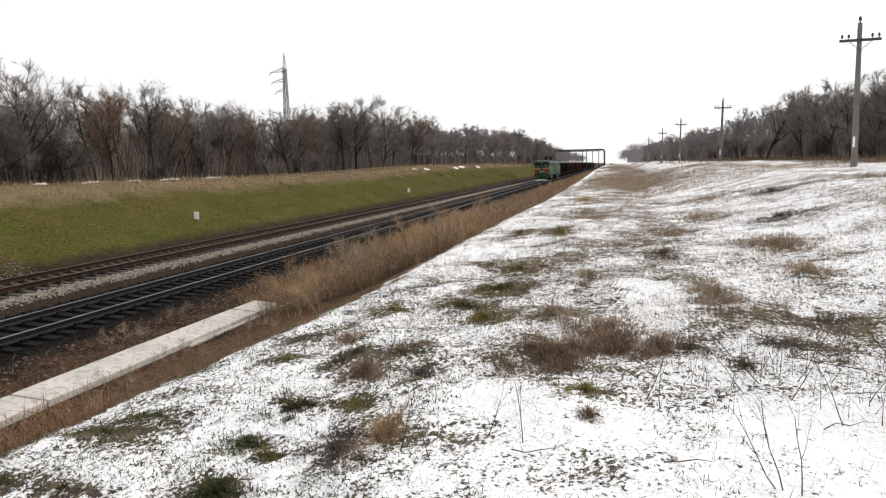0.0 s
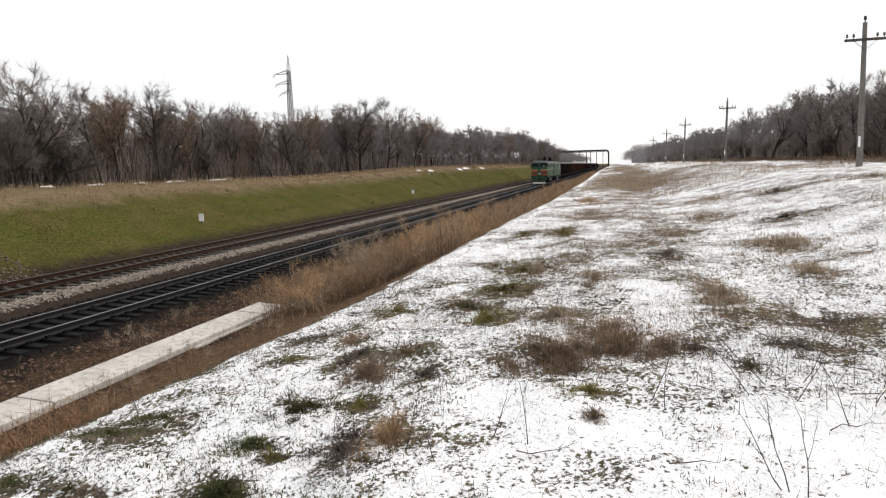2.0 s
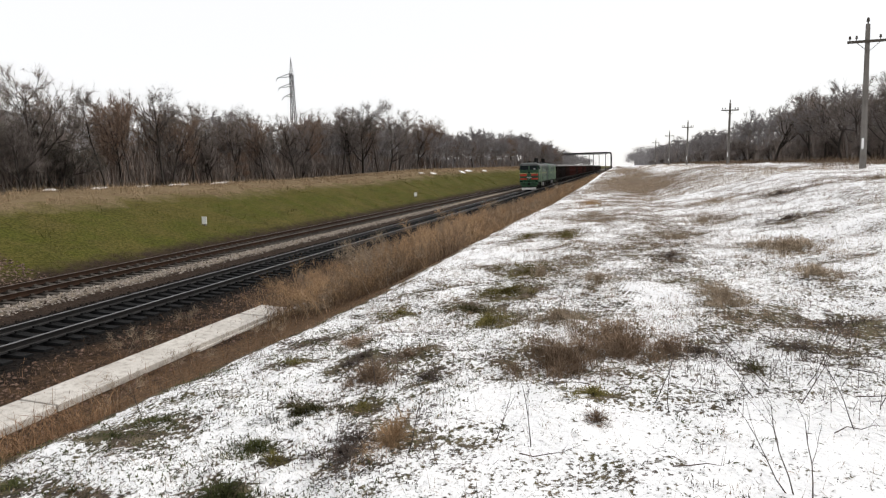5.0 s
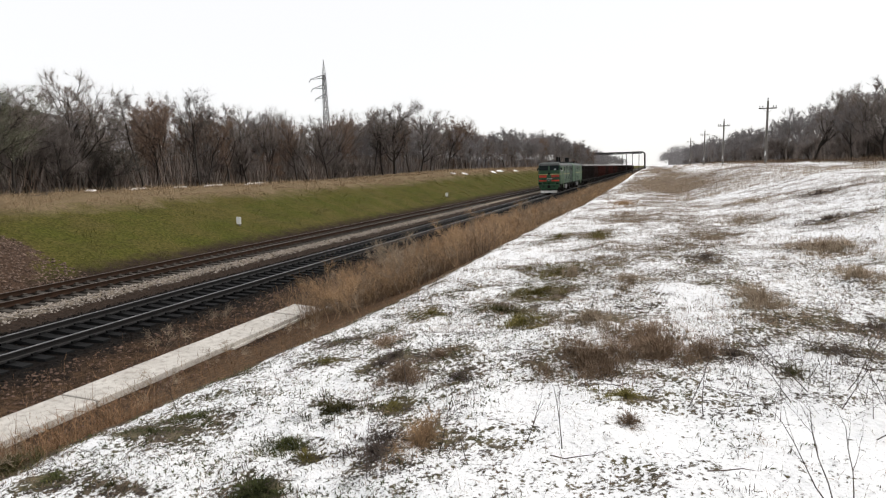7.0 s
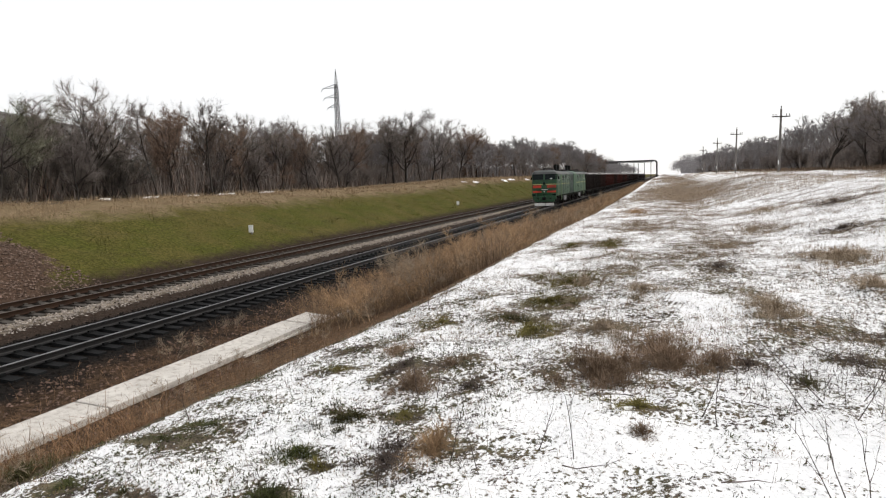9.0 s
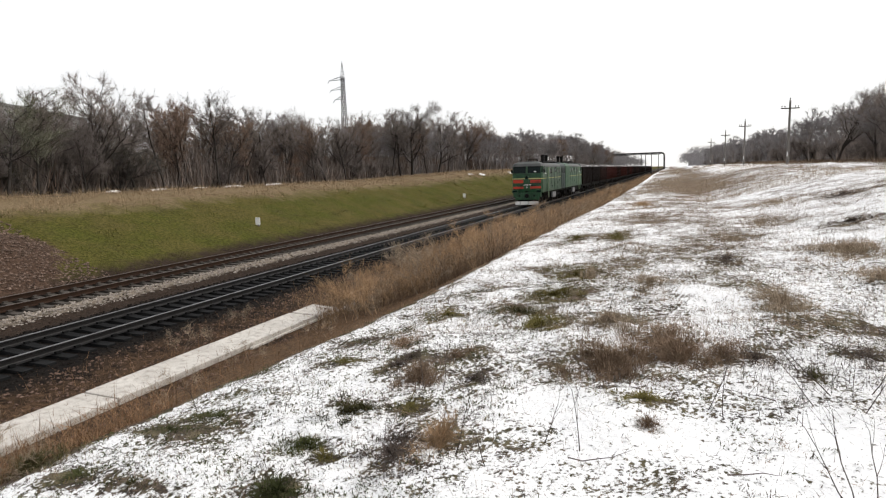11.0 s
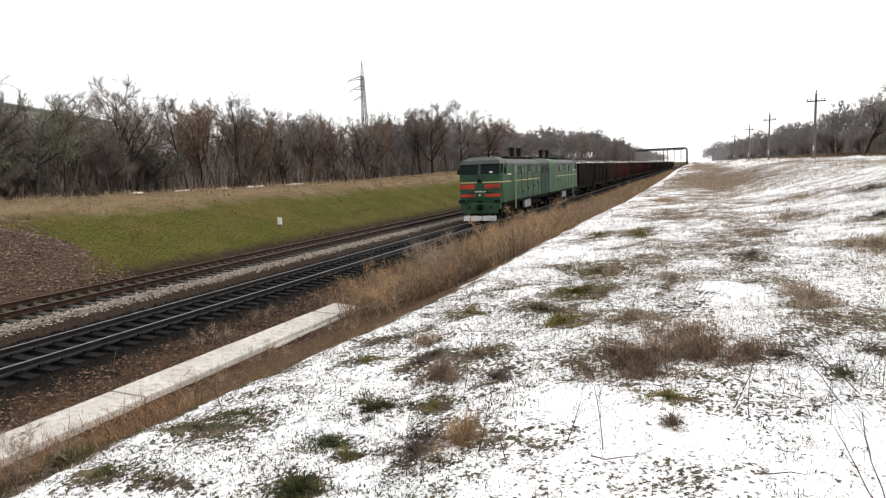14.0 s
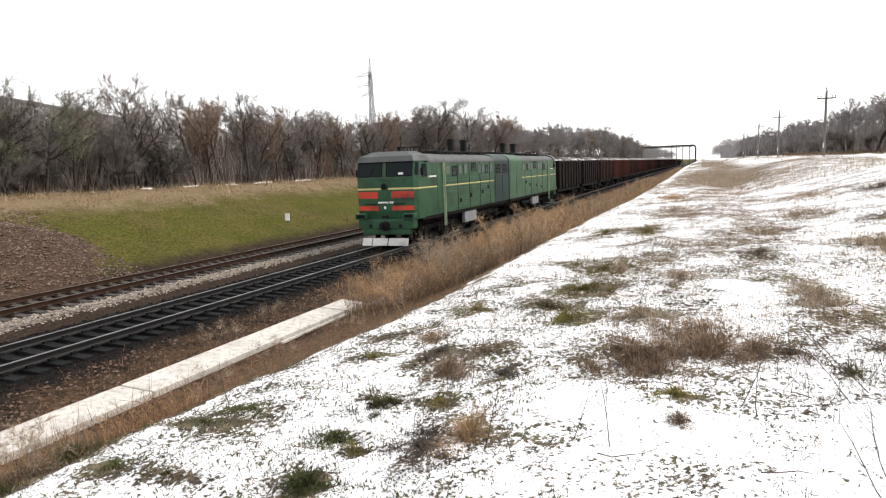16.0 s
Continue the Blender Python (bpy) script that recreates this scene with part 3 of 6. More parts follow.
def loco_section(pale, label):
    """One cab unit: cab face at y = 0 looking to -y, inner end at y = L_SEC."""
    g = M_LOCO_PALE if pale else M_LOCO
    th = base("locomotive_section", label, "locomotive", "diesel locomotive units")
    # body behind the cab, with a swept cab
    bm = BM()
    side = [(1.58, 1.36), (1.58, 3.98), (-1.58, 3.98), (-1.58, 1.36)]
    prism(bm, side, 1.15, 12.9)
    body = part("body", bm, g, th)
    bm = BM()
    pts = [(-1.6, 0.40), (-1.47, 0.10), (-0.35, 0.0), (0.35, 0.0), (1.47, 0.10), (1.6, 0.40), (1.6, 1.15), (-1.6, 1.15)]
    levels = [(1.32, 0.10), (1.75, 0.0), (3.28, 0.0), (4.10, 0.16)]
    rings = []
    for z, back in levels:
        rings.append([bm.verts.new((x, y + (back if y < 1 else 0), z)) for x, y in pts])
    for a, c in zip(rings, rings[1:]):
        for i in range(len(pts)):
            j = (i + 1) % len(pts)
            bm.faces.new((a[i], a[j], c[j], c[i]))
    bm.faces.new(rings[0][::-1])
    bm.faces.new(rings[-1])
    bmesh.ops.recalc_face_normals(bm, faces=bm.faces)
    cab = part("cab", bm, g, th)
    # roof of cab and body
    bm = BM()
    rp = [(-1.65, 0.5), (-1.5, 0.10), (-0.35, 0.0), (0.35, 0.0), (1.5, 0.10), (1.65, 0.5), (1.65, 1.7), (-1.65, 1.7)]
    lo = [bm.verts.new((x, y + 0.02, 4.06)) for x, y in rp]
    mid = [bm.verts.new((x * 0.93, y + (0.16 if y < 1 else 0), 4.32)) for x, y in rp]
    hi = [bm.verts.new((x * 0.6, y + (0.62 if y < 1 else 0), 4.55)) for x, y in rp]
    for a, c in ((lo, mid), (mid, hi)):
        for i in range(8):
            j = (i + 1) % 8
            bm.faces.new((a[i], a[j], c[j], c[i]))
    bm.faces.new(lo[::-1])
    bm.faces.new(hi)
    bmesh.ops.recalc_face_normals(bm, faces=bm.faces)
    part("cab_roof", bm, M_ROOF, th, "grey curved cab roof")
    bm = BM()
    roof = [p for p in body_outline(1.6, 3.95, 4.0, 4.46)]
    prism(bm, roof, 1.7, 12.9)
    part("body_roof", bm, M_ROOF, th, "weathered grey body roof")
    bm = BM()
    prism(bm, body_outline(1.59, 1.36, 4.0, 4.52), 12.9, L_SEC)
    part("radiator_compartment", bm, M_LOCO_DARK if not pale else g, th, "dark grey-green rear compartment" if not pale else "faded green rear compartment")
    bm = BM()
    prism(bm, [(1.25, 1.2), (1.25, 4.2), (-1.25, 4.2), (-1.25, 1.2)], L_SEC, L_SEC + 0.3)
    part("gangway", bm, M_SOOT, th, "black rubber gangway")
    # windscreens and cab side windows
    for s in (-1, 1):
        bm = BM()
        q = [(s * 0.12, -0.012 - 0.0, 3.38), (s * 1.41, 0.088, 3.38), (s * 1.41, 0.228, 4.03), (s * 0.12, 0.128, 4.03)]
        f = [bm.verts.new(v) for v in q]
        k = [bm.verts.new((v[0], v[1] + 0.03, v[2])) for v in q]
        bm.faces.new(f)
        bm.faces.new(k[::-1])
        for i in range(4):
            bm.faces.new((f[i], f[(i + 1) % 4], k[(i + 1) % 4], k[i]))
        bmesh.ops.recalc_face_normals(bm, faces=bm.faces)
        pane = part("windscreen", bm, M_GLASS, th, "dark windscreen pane")
        bm = BM()
        for a, c in ((0, 1), (1, 2), (2, 3), (3, 0)):
            tube(bm, Vector(q[a]), Vector(q[c]), 0.022, 0.022, 6)
        part("frame", bm, M_SOOT, pane)
        bm = BM()
        tube(bm, (s * 0.85, -0.0, 3.3), (s * 0.55, 0.09, 3.8), 0.012, 0.012, 5)
        part("wiper", bm, M_SOOT, th)
        bm = BM()
        box(bm, s * 1.585, s * 1.612, 0.85, 1.5, 3.3, 3.92, 0.0)
        part("side_window", bm, M_GLASS, th, "dark cab side window")
        bm = BM()
        q = [(s * 1.515, 0.19, 3.42), (s * 1.6, 0.40, 3.42), (s * 1.6, 0.53, 4.0), (s * 1.515, 0.325, 4.0)]
        f = [bm.verts.new((v[0] + s * 0.012, v[1] - 0.012, v[2])) for v in q]
        k = [bm.verts.new((v[0] - s * 0.02, v[1] + 0.02, v[2])) for v in q]
        bm.faces.new(f)
        bm.faces.new(k)
        for i in range(4):
            bm.faces.new((f[i], f[(i + 1) % 4], k[(i + 1) % 4], k[i]))
        bmesh.ops.recalc_face_normals(bm, faces=bm.faces)
        part("corner_window", bm, M_GLASS, th)
        # red warning bands with slanting inner ends, on the two facets of the nose
        for z0, z1 in ((2.34, 2.66), (1.76, 1.98)):
            bm = BM()
            v = [(s * 0.36, -0.006, z0), (s * 1.46, 0.099, z0), (s * 1.46, 0.099, z1), (s * 0.36, -0.006, z1)]
            f = [bm.verts.new((a, b_ - 0.006, c)) for a, b_, c in v]
            k = [bm.verts.new((a, b_ + 0.02, c)) for a, b_, c in v]
            bm.faces.new(f)
            bm.faces.new(k)
            for i in range(4):
                bm.faces.new((f[i], f[(i + 1) % 4], k[(i + 1) % 4], k[i]))
            bmesh.ops.recalc_face_normals(bm, faces=bm.faces)
            part("warning_band", bm, M_RED, th, "faded red warning band")
        bm = BM()
        tube(bm, (s * 0.4, -0.03, 2.07), (s * 1.05, 0.03, 2.07), 0.022, 0.022, 6)
        part("handrail", bm, M_SOOT, th)
        # buffers lights on the beam
        bm = BM()
        box(bm, s * 0.95, s * 1.56, -0.16, 0.25, 1.34, 1.62, 0.03)
        part("marker_light_box", bm, g, th, "green marker light box")
        bm = BM()
        box(bm, s * 1.04, s * 1.48, -0.175, -0.15, 1.4, 1.57, 0.01)
        part("marker_light", bm, M_GLASS, th)
        bm = BM()
        tube(bm, (s * 0.78, -0.08, 1.02), (s * 0.78, 0.02, 1.02), 0.09, 0.09, 10)
        part("brake_hose_cock", bm, M_SOOT, th)
        # long cream line, on the facet and along the side
        bm = BM()
        v = [(s * 0.34, -0.014, 2.74), (s * 1.475, 0.09, 2.74), (s * 1.475, 0.09, 2.83), (s * 0.34, -0.014, 2.83)]
        f = [bm.verts.new(a) for a in v]
        k = [bm.verts.new((a, b_ + 0.03, c)) for a, b_, c in v]
        bm.faces.new(f)
        bm.faces.new(k)
        for i in range(4):
            bm.faces.new((f[i], f[(i + 1) % 4], k[(i + 1) % 4], k[i]))
        bmesh.ops.recalc_face_normals(bm, faces=bm.faces)
        part("cream_line", bm, M_YELLOW, th)
        bm = BM()
        box(bm, s * 1.57, s * 1.584, 1.15, 12.8, 2.74, 2.80)
        v = [(s * 1.475, 0.1), (s * 1.605, 0.40), (s * 1.605, 1.15)]
        for (x0, y0), (x1, y1) in zip(v, v[1:]):
            f = [bm.verts.new(a) for a in ((x0, y0, 2.74), (x1, y1, 2.74), (x1, y1, 2.81), (x0, y0, 2.81))]
            k = [bm.verts.new((a.co.x + s * 0.006, a.co.y - 0.006, a.co.z)) for a in f]
            bm.faces.new(k)
            for i in range(4):
                bm.faces.new((f[i], f[(i + 1) % 4], k[(i + 1) % 4], k[i]))
        part("cream_line", bm, M_YELLOW, th)
        bm = BM()
        box(bm, s * 1.57, s * 1.586, 1.2, 12.8, 2.25, 2.27)
        box(bm, s * 1.57, s * 1.586, 1.2, 12.8, 3.2, 3.22)
        for zz in (1.5, 1.62, 1.74, 1.86, 1.98, 2.1, 2.4, 2.52, 2.64, 2.95, 3.07):
            prism(bm, [(s * 1.575, zz), (s * 1.594, zz + 0.02), (s * 1.594, zz + 0.04), (s * 1.575, zz + 0.06)], 3.95, 12.75)
        part("seam_strip", bm, g, th)
        for yy in (3.93, 5.9, 7.9, 9.9, 11.9):
            bm = BM()
            box(bm, s * 1.57, s * 1.598, yy, yy + 0.035, 1.4, 3.97)
            part("panel_joint", bm, M_SOOT, th)
        # cab door with grab rails
        bm = BM()
        box(bm, s * 1.57, s * 1.59, 2.85, 3.55, 1.55, 3.75, 0.0)
        door = part("side_door", bm, g, th)
        bm = BM()
        for yy in (3.62, 3.84):
            tube(bm, (s * 1.64, yy, 0.7), (s * 1.64, yy, 3.95), 0.034, 0.034, 6)
        part("grab_rail", bm, M_GRAB, th, "pale vertical grab rail")
        for y0, y1, z0, z1, nm in ((5.1, 5.75, 3.28, 3.74, "engine_room_window"), (8.35, 9.15, 3.46, 3.9, "engine_room_window"), (11.0, 11.5, 3.32, 3.74, "engine_room_window")):
            bm = BM()
            box(bm, s * 1.57, s * 1.592, y0, y1, z0, z1)
            pane = part(nm, bm, M_GLASS, th)
            bm = BM()
            for e in ((y0 - 0.04, y0, z0 - 0.04, z1 + 0.04), (y1, y1 + 0.04, z0 - 0.04, z1 + 0.04), (y0, y1, z1, z1 + 0.04), (y0, y1, z0 - 0.04, z0)):
                box(bm, s * 1.57, s * 1.6, *e)
            part("frame", bm, M_SOOT, pane)
        for y0 in (4.2, 6.15, 7.05, 9.6, 10.3, 12.0):
            bm = BM()
            box(bm, s * 1.57, s * 1.596, y0, y0 + 0.5, 3.34, 3.78)
            pane = part("engine_room_window", bm, M_PANE, th, "dusty greenish window pane")
            bm = BM()
            for e in ((y0 - 0.05, y0, 3.29, 3.83), (y0 + 0.5, y0 + 0.55, 3.29, 3.83), (y0, y0 + 0.5, 3.78, 3.83), (y0, y0 + 0.5, 3.29, 3.34)):
                box(bm, s * 1.57, s * 1.602, *e)
            part("frame", bm, g, pane)
        for y0, z0 in ((6.2, 1.75), (8.0, 1.95), (10.2, 2.05), (11.4, 2.3)):
            bm = BM()
            box(bm, s * 1.57, s * 1.596, y0, y0 + 0.32, z0, z0 + 0.22, 0.0)
            part("hatch", bm, M_SOOT, th)
        # rear compartment doors
        for y0 in (13.1, 14.75):
            bm = BM()
            box(bm, s * 1.57, s * 1.607, y0, y0 + 1.35, 1.6, 3.1)
            part("equipment_door", bm, M_LOCO_DARK if not pale else g, th)
            bm = BM()
            for k in range(7):
                box(bm, s * 1.57, s * 1.612, y0 + 0.1, y0 + 1.25, 3.22 + k * 0.09, 3.27 + k * 0.09)
            part("radiator_shutter", bm, M_SOOT if not pale else M_LOCO_PALE, th)
        # white nameplate bars
        for i in range(7):
            bm = BM()
            box(bm, s * 1.578, s * 1.588, 1.75 + i * 0.15, 1.84 + i * 0.15, 3.24, 3.33)
            part("name_bar", bm, M_WHITE, th, "short white painted lettering bar")
        # battery box, fuel tank, sill
        bm = BM()
        box(bm, s * 1.3, s * 1.5, 7.2, 9.3, 0.55, 1.16, 0.03)
        for yy in (7.9, 8.6):
            box(bm, s * 1.5, s * 1.512, yy, yy + 0.03, 0.52, 1.16)
        part("battery_box", bm, M_BATTERY, th, "silver-grey battery box")
        bm = BM()
        box(bm, s * 1.36, s * 1.56, 0.9, L_SEC - 0.1, 1.18, 1.38, 0.02)
        part("side_sill", bm, M_UNDER, th)
        bm = BM()
        for k in range(3):
            box(bm, s * 1.3, s * 1.56, 3.3, 3.75, 0.42 + k * 0.3, 0.45 + k * 0.3)
        for yy in (3.28, 3.75):
            box(bm, s * 1.5, s * 1.56, yy, yy + 0.03, 0.4, 1.3)
        part("steps", bm, M_UNDER, th)
        for k in range(5):
            bm = BM()
            tube(bm, (s * 1.3, 9.6 + 0.55 * k, 0.8), (s * 1.3, 10.0 + 0.55 * k, 0.8), 0.16, 0.16, 10)
            part("air_reservoir", bm, M_UNDER, th)
        bm = BM()
        tube(bm, (s * 1.72, 0.6, 3.55), (s * 1.58, 0.62, 3.55), 0.015, 0.015, 5)
        box(bm, s * 1.66, s * 1.8, 0.58, 0.62, 3.38, 3.72)
        part("mirror", bm, M_SOOT, th)
    # centre pillar, lamp, plate bars, coupler, beam, plough
    bm = BM()
    box(bm, -0.19, 0.19, -0.03, 0.05, 2.3, 3.08, 0.02)
    part("lamp_housing", bm, M_LOCO if not pale else g, th, "dark green headlamp housing")
    bm = BM()
    box(bm, -0.345, 0.345, -0.014, 0.02, 2.74, 2.83)
    part("cream_line", bm, M_YELLOW, th)
    bm = BM()
    tube(bm, (0, -0.08, 2.9), (0, 0.0, 2.9), 0.15, 0.14, 18)
    lamp = part("headlamp", bm, M_SOOT, th, "round unlit headlamp")
    bm = BM()
    tube(bm, (0, -0.09, 2.9), (0, -0.075, 2.9), 0.09, 0.09, 18)
    part("lens", bm, M_GLASS, lamp)
    for i in range(7):
        bm = BM()
        box(bm, -0.34 + i * 0.11 + (0.04 if i > 4 else 0), -0.26 + i * 0.11 + (0.04 if i > 4 else 0), -0.028, -0.004, 2.1, 2.18)
        part("plate_bar", bm, M_WHITE, th, "white painted plate bar")
    bm = BM()
    box(bm, -0.05, 0.05, -0.028, -0.004, 1.84, 1.96)
    part("plate_bar", bm, M_WHITE, th, "white painted plate bar")
    bm = BM()
    box(bm, 0.75, 1.0, -0.025, 0.0, 3.44, 3.54)
    ob = part("cab_card", bm, M_WHITE, th, "white card in the windscreen")
    ob.location.y = 0.03
    bm = BM()
    box(bm, -1.45, 1.45, -0.06, 0.5, 0.88, 1.34, 0.05)
    part("buffer_beam", bm, g, th)
    bm = BM()
    box(bm, -1.25, 1.25, -0.02, 0.3, 0.6, 0.9, 0.04)
    part("apron", bm, g, th)
    bm = BM()
    box(bm, -0.2, 0.2, -0.34, 0.0, 0.86, 1.2, 0.06)
    box(bm, -0.13, 0.03, -0.52, -0.34, 0.9, 1.16, 0.04)
    tube(bm, (0, -0.06, 1.03), (0, -0.12, 1.03), 0.23, 0.23, 16)
    part("coupler", bm, M_SOOT, th, "black automatic coupler")
    bm = BM()
    box(bm, -0.16, 0.16, -0.1, 0.0, 1.42, 1.52, 0.01)
    part("lift_lever", bm, M_SOOT, th)
    for x0, x1 in ((-1.2, -0.72), (-0.66, 0.12), (0.18, 1.2)):
        bm = BM()
        v = [(x0, -0.26, 0.1), (x1, -0.26, 0.1), (x1, -0.12, 0.44), (x0, -0.12, 0.44)]
        f = [bm.verts.new(a) for a in v]
        k = [bm.verts.new((a, b_ + 0.05, c)) for a, b_, c in v]
        bm.faces.new(f)
        bm.faces.new(k)
        for i in range(4):
            bm.faces.new((f[i], f[(i + 1) % 4], k[(i + 1) % 4], k[i]))
        bmesh.ops.recalc_face_normals(bm, faces=bm.faces)
        part("plough_plate", bm, M_PLOW, th, "whitewashed track plough plate")
    # underframe, roof gear
    bm = BM()
    box(bm, -1.25, 1.25, 0.4, L_SEC, 0.95, 1.34, 0.02)
    box(bm, -1.1, 1.1, 6.3, 9.8, 0.42, 1.0, 0.06)
    part("underframe", bm, M_UNDER, th)
    for yy in (9.35, 11.65) if not pale else (9.3, 12.2):
        bm = BM()
        box(bm, -0.17, 0.17, yy - 0.2, yy + 0.2, 4.4, 5.4, 0.05)
        box(bm, -0.2, 0.2, yy - 0.24, yy + 0.24, 5.24, 5.35, 0.0)
        part("chimney", bm, M_SOOT, th, "sooty black exhaust stack")
    bm = BM()
    tube(bm, (0, 3.1, 4.4), (0, 3.1, 4.56), 0.62, 0.6, 22)
    for k in range(6):
        a = math.pi * k / 6
        tube(bm, (0.58 * math.cos(a), 3.1 + 0.58 * math.sin(a), 4.8), (-0.58 * math.cos(a), 3.1 - 0.58 * math.sin(a), 4.8), 0.025, 0.025, 5)
        for w in (-1, 1):
            tube(bm, (w * 0.6 * math.cos(a), 3.1 + w * 0.6 * math.sin(a), 4.5), (w * 0.58 * math.cos(a), 3.1 + w * 0.58 * math.sin(a), 4.8), 0.025, 0.025, 5)
    part("roof_fan", bm, M_SOOT, th, "black round roof fan")
    for yy in (4.6, 6.0, 7.4, 9.9, 12.1):
        bm = BM()
        box(bm, -0.95, 0.95, yy, yy + 1.3, 4.25, 4.62, 0.06)
        part("roof_hatch", bm, M_SOOT, th)
    for yy in (13.9, 15.3):
        bm = BM()
        tube(bm, (0, yy, 4.45), (0, yy, 4.66), 0.62, 0.6, 20)
        part("cooling_fan", bm, M_SOOT, th)
    bm = BM()
    for s in (-1, 1):
        tube(bm, (s * 1.05, 4.6, 4.56), (s * 1.05, 12.6, 4.56), 0.025, 0.025, 5)
        for k in range(6):
            tube(bm, (s * 1.05, 4.6 + 1.6 * k, 4.28), (s * 1.05, 4.6 + 1.6 * k, 4.56), 0.018, 0.018, 5)
    part("roof_rail", bm, M_SOOT, th)
    bm = BM()
    tube(bm, (0.5, 1.0, 4.4), (0.5, 1.0, 5.35), 0.018, 0.01, 5)
    part("aerial", bm, M_SOOT, th)
    wheels = bogie(th, 3.9, 3, 0.52) + bogie(th, 12.5, 3, 0.52)
    return th, wheels


W_LEN, W_BODY = 13.92, 12.75


def wagon(material, label):
    """An open gondola wagon, its leading body end at y = 0."""
    th = base("gondola_wagon", label, "freight wagon", "wagons of the train")
    z0, z1, hw = 1.36, 3.98, 1.54
    bm = BM()
    box(bm, -hw, hw, 0, W_BODY, z0, z0 + 0.1)
    part("floor_plate", bm, material, th)
    for s in (-1, 1):
        bm = BM()
        box(bm, s * (hw - 0.05), s * hw, 0, W_BODY, z0 + 0.1, z1)
        side = part("side_wall", bm, material, th)
        bm = BM()
        box(bm, s * hw, s * (hw + 0.07), 0, W_BODY, z1 - 0.14, z1 + 0.02, 0.015)
        part("top_rail", bm, material, th)
        me = None
        for k in range(9):
            if me is None:
                bm = BM()
                prism(bm, [(s * hw, z0), (s * (hw + 0.1), z0), (s * (hw + 0.09), z1 - 0.16), (s * hw, z1 - 0.16)], 0.0, 0.18)
                ob = part("side_post", bm, material, th)
                me = ob.data
            else:
                ob = new("side_post", me)
                ob.parent = th
            ob.location.y = 0.05 + k * (W_BODY - 0.28) / 8
        bm = BM()
        box(bm, s * 1.1, s * 1.4, 0.2, W_BODY - 0.2, 1.0, 1.32, 0.02)
        part("sole_bar", bm, M_UNDER, th)
    for yy in (0, W_BODY - 0.06):
        bm = BM()
        box(bm, -hw + 0.05, hw - 0.05, yy, yy + 0.06, z0 + 0.1, z1)
        for k in range(4):
            box(bm, -hw + 0.06, hw - 0.06, yy - 0.06 if yy == 0 else yy + 0.06, yy if yy == 0 else yy + 0.12, z0 + 0.2 + k * 0.62, z0 + 0.36 + k * 0.62)
        part("end_wall", bm, material, th)
    # frosted heaped load
    nx, ny = 7, 26
    v = [(-1.44 + 2.88 * i / (nx - 1), 0.1 + (W_BODY - 0.2) * j / (ny - 1), z1 - 0.12 + 0.5 * math.sin(math.pi * i / (nx - 1)) ** 0.6 * (0.6 + 0.4 * math.sin(j * 0.8 + 1)) + random.uniform(-0.09, 0.09)) for j in range(ny) for i in range(nx)]
    f = [(j * nx + i, j * nx + i + 1, (j + 1) * nx + i + 1, (j + 1) * nx + i) for j in range(ny - 1) for i in range(nx - 1)]
    raw("load", v, f, M_LOAD, th)
    bm = BM()
    box(bm, -0.3, 0.3, -0.45, W_BODY + 0.45, 0.85, 1.32, 0.02)
    box(bm, -0.12, 0.12, -0.6, W_BODY + 0.6, 0.92, 1.14, 0.03)
    part("centre_beam", bm, M_UNDER, th)
    for yy in (2.05, W_BODY - 2.05):
        bogie(th, yy, 2, 0.475)
    return th


loco_lead, wheels_lead = loco_section(False, "leading green diesel locomotive unit with red warning bands")
loco_rear, wheels_rear = loco_section(True, "trailing faded green diesel locomotive unit coupled back to back")
wagons = []
kinds = [wagon(M_WAGON_DARK, "dark umber open freight wagon with a frosted load"),
         wagon(M_WAGON_RED, "red oxide open freight wagon with a frosted load"),
         wagon(M_WAGON_BROWN, "brown open freight wagon with a frosted load")]
for i, k in enumerate((0, 0, 2, 1, 1, 2, 1, 1, 2, 1, 2, 0, 2, 2, 0, 2, 0, 2, 0, 2, 0, 0, 2, 0, 2, 2, 0, 1, 0, 2)):
    if i == 0:
        w = kinds[0]
    elif kinds[k] not in wagons:
        w = kinds[k]
    else:
        w = copy_thing(kinds[k], Matrix())
    wagons.append(w)

# ---- tracks ----


def rail_profile():
    half = [(0.0, -0.18), (0.075, -0.18), (0.075, -0.168), (0.02, -0.145), (0.012, -0.13), (0.012, -0.05), (0.037, -0.035), (0.037, -0.012)]
    return [(-x, z) for x, z in half[1:]][::-1] + half[1:]


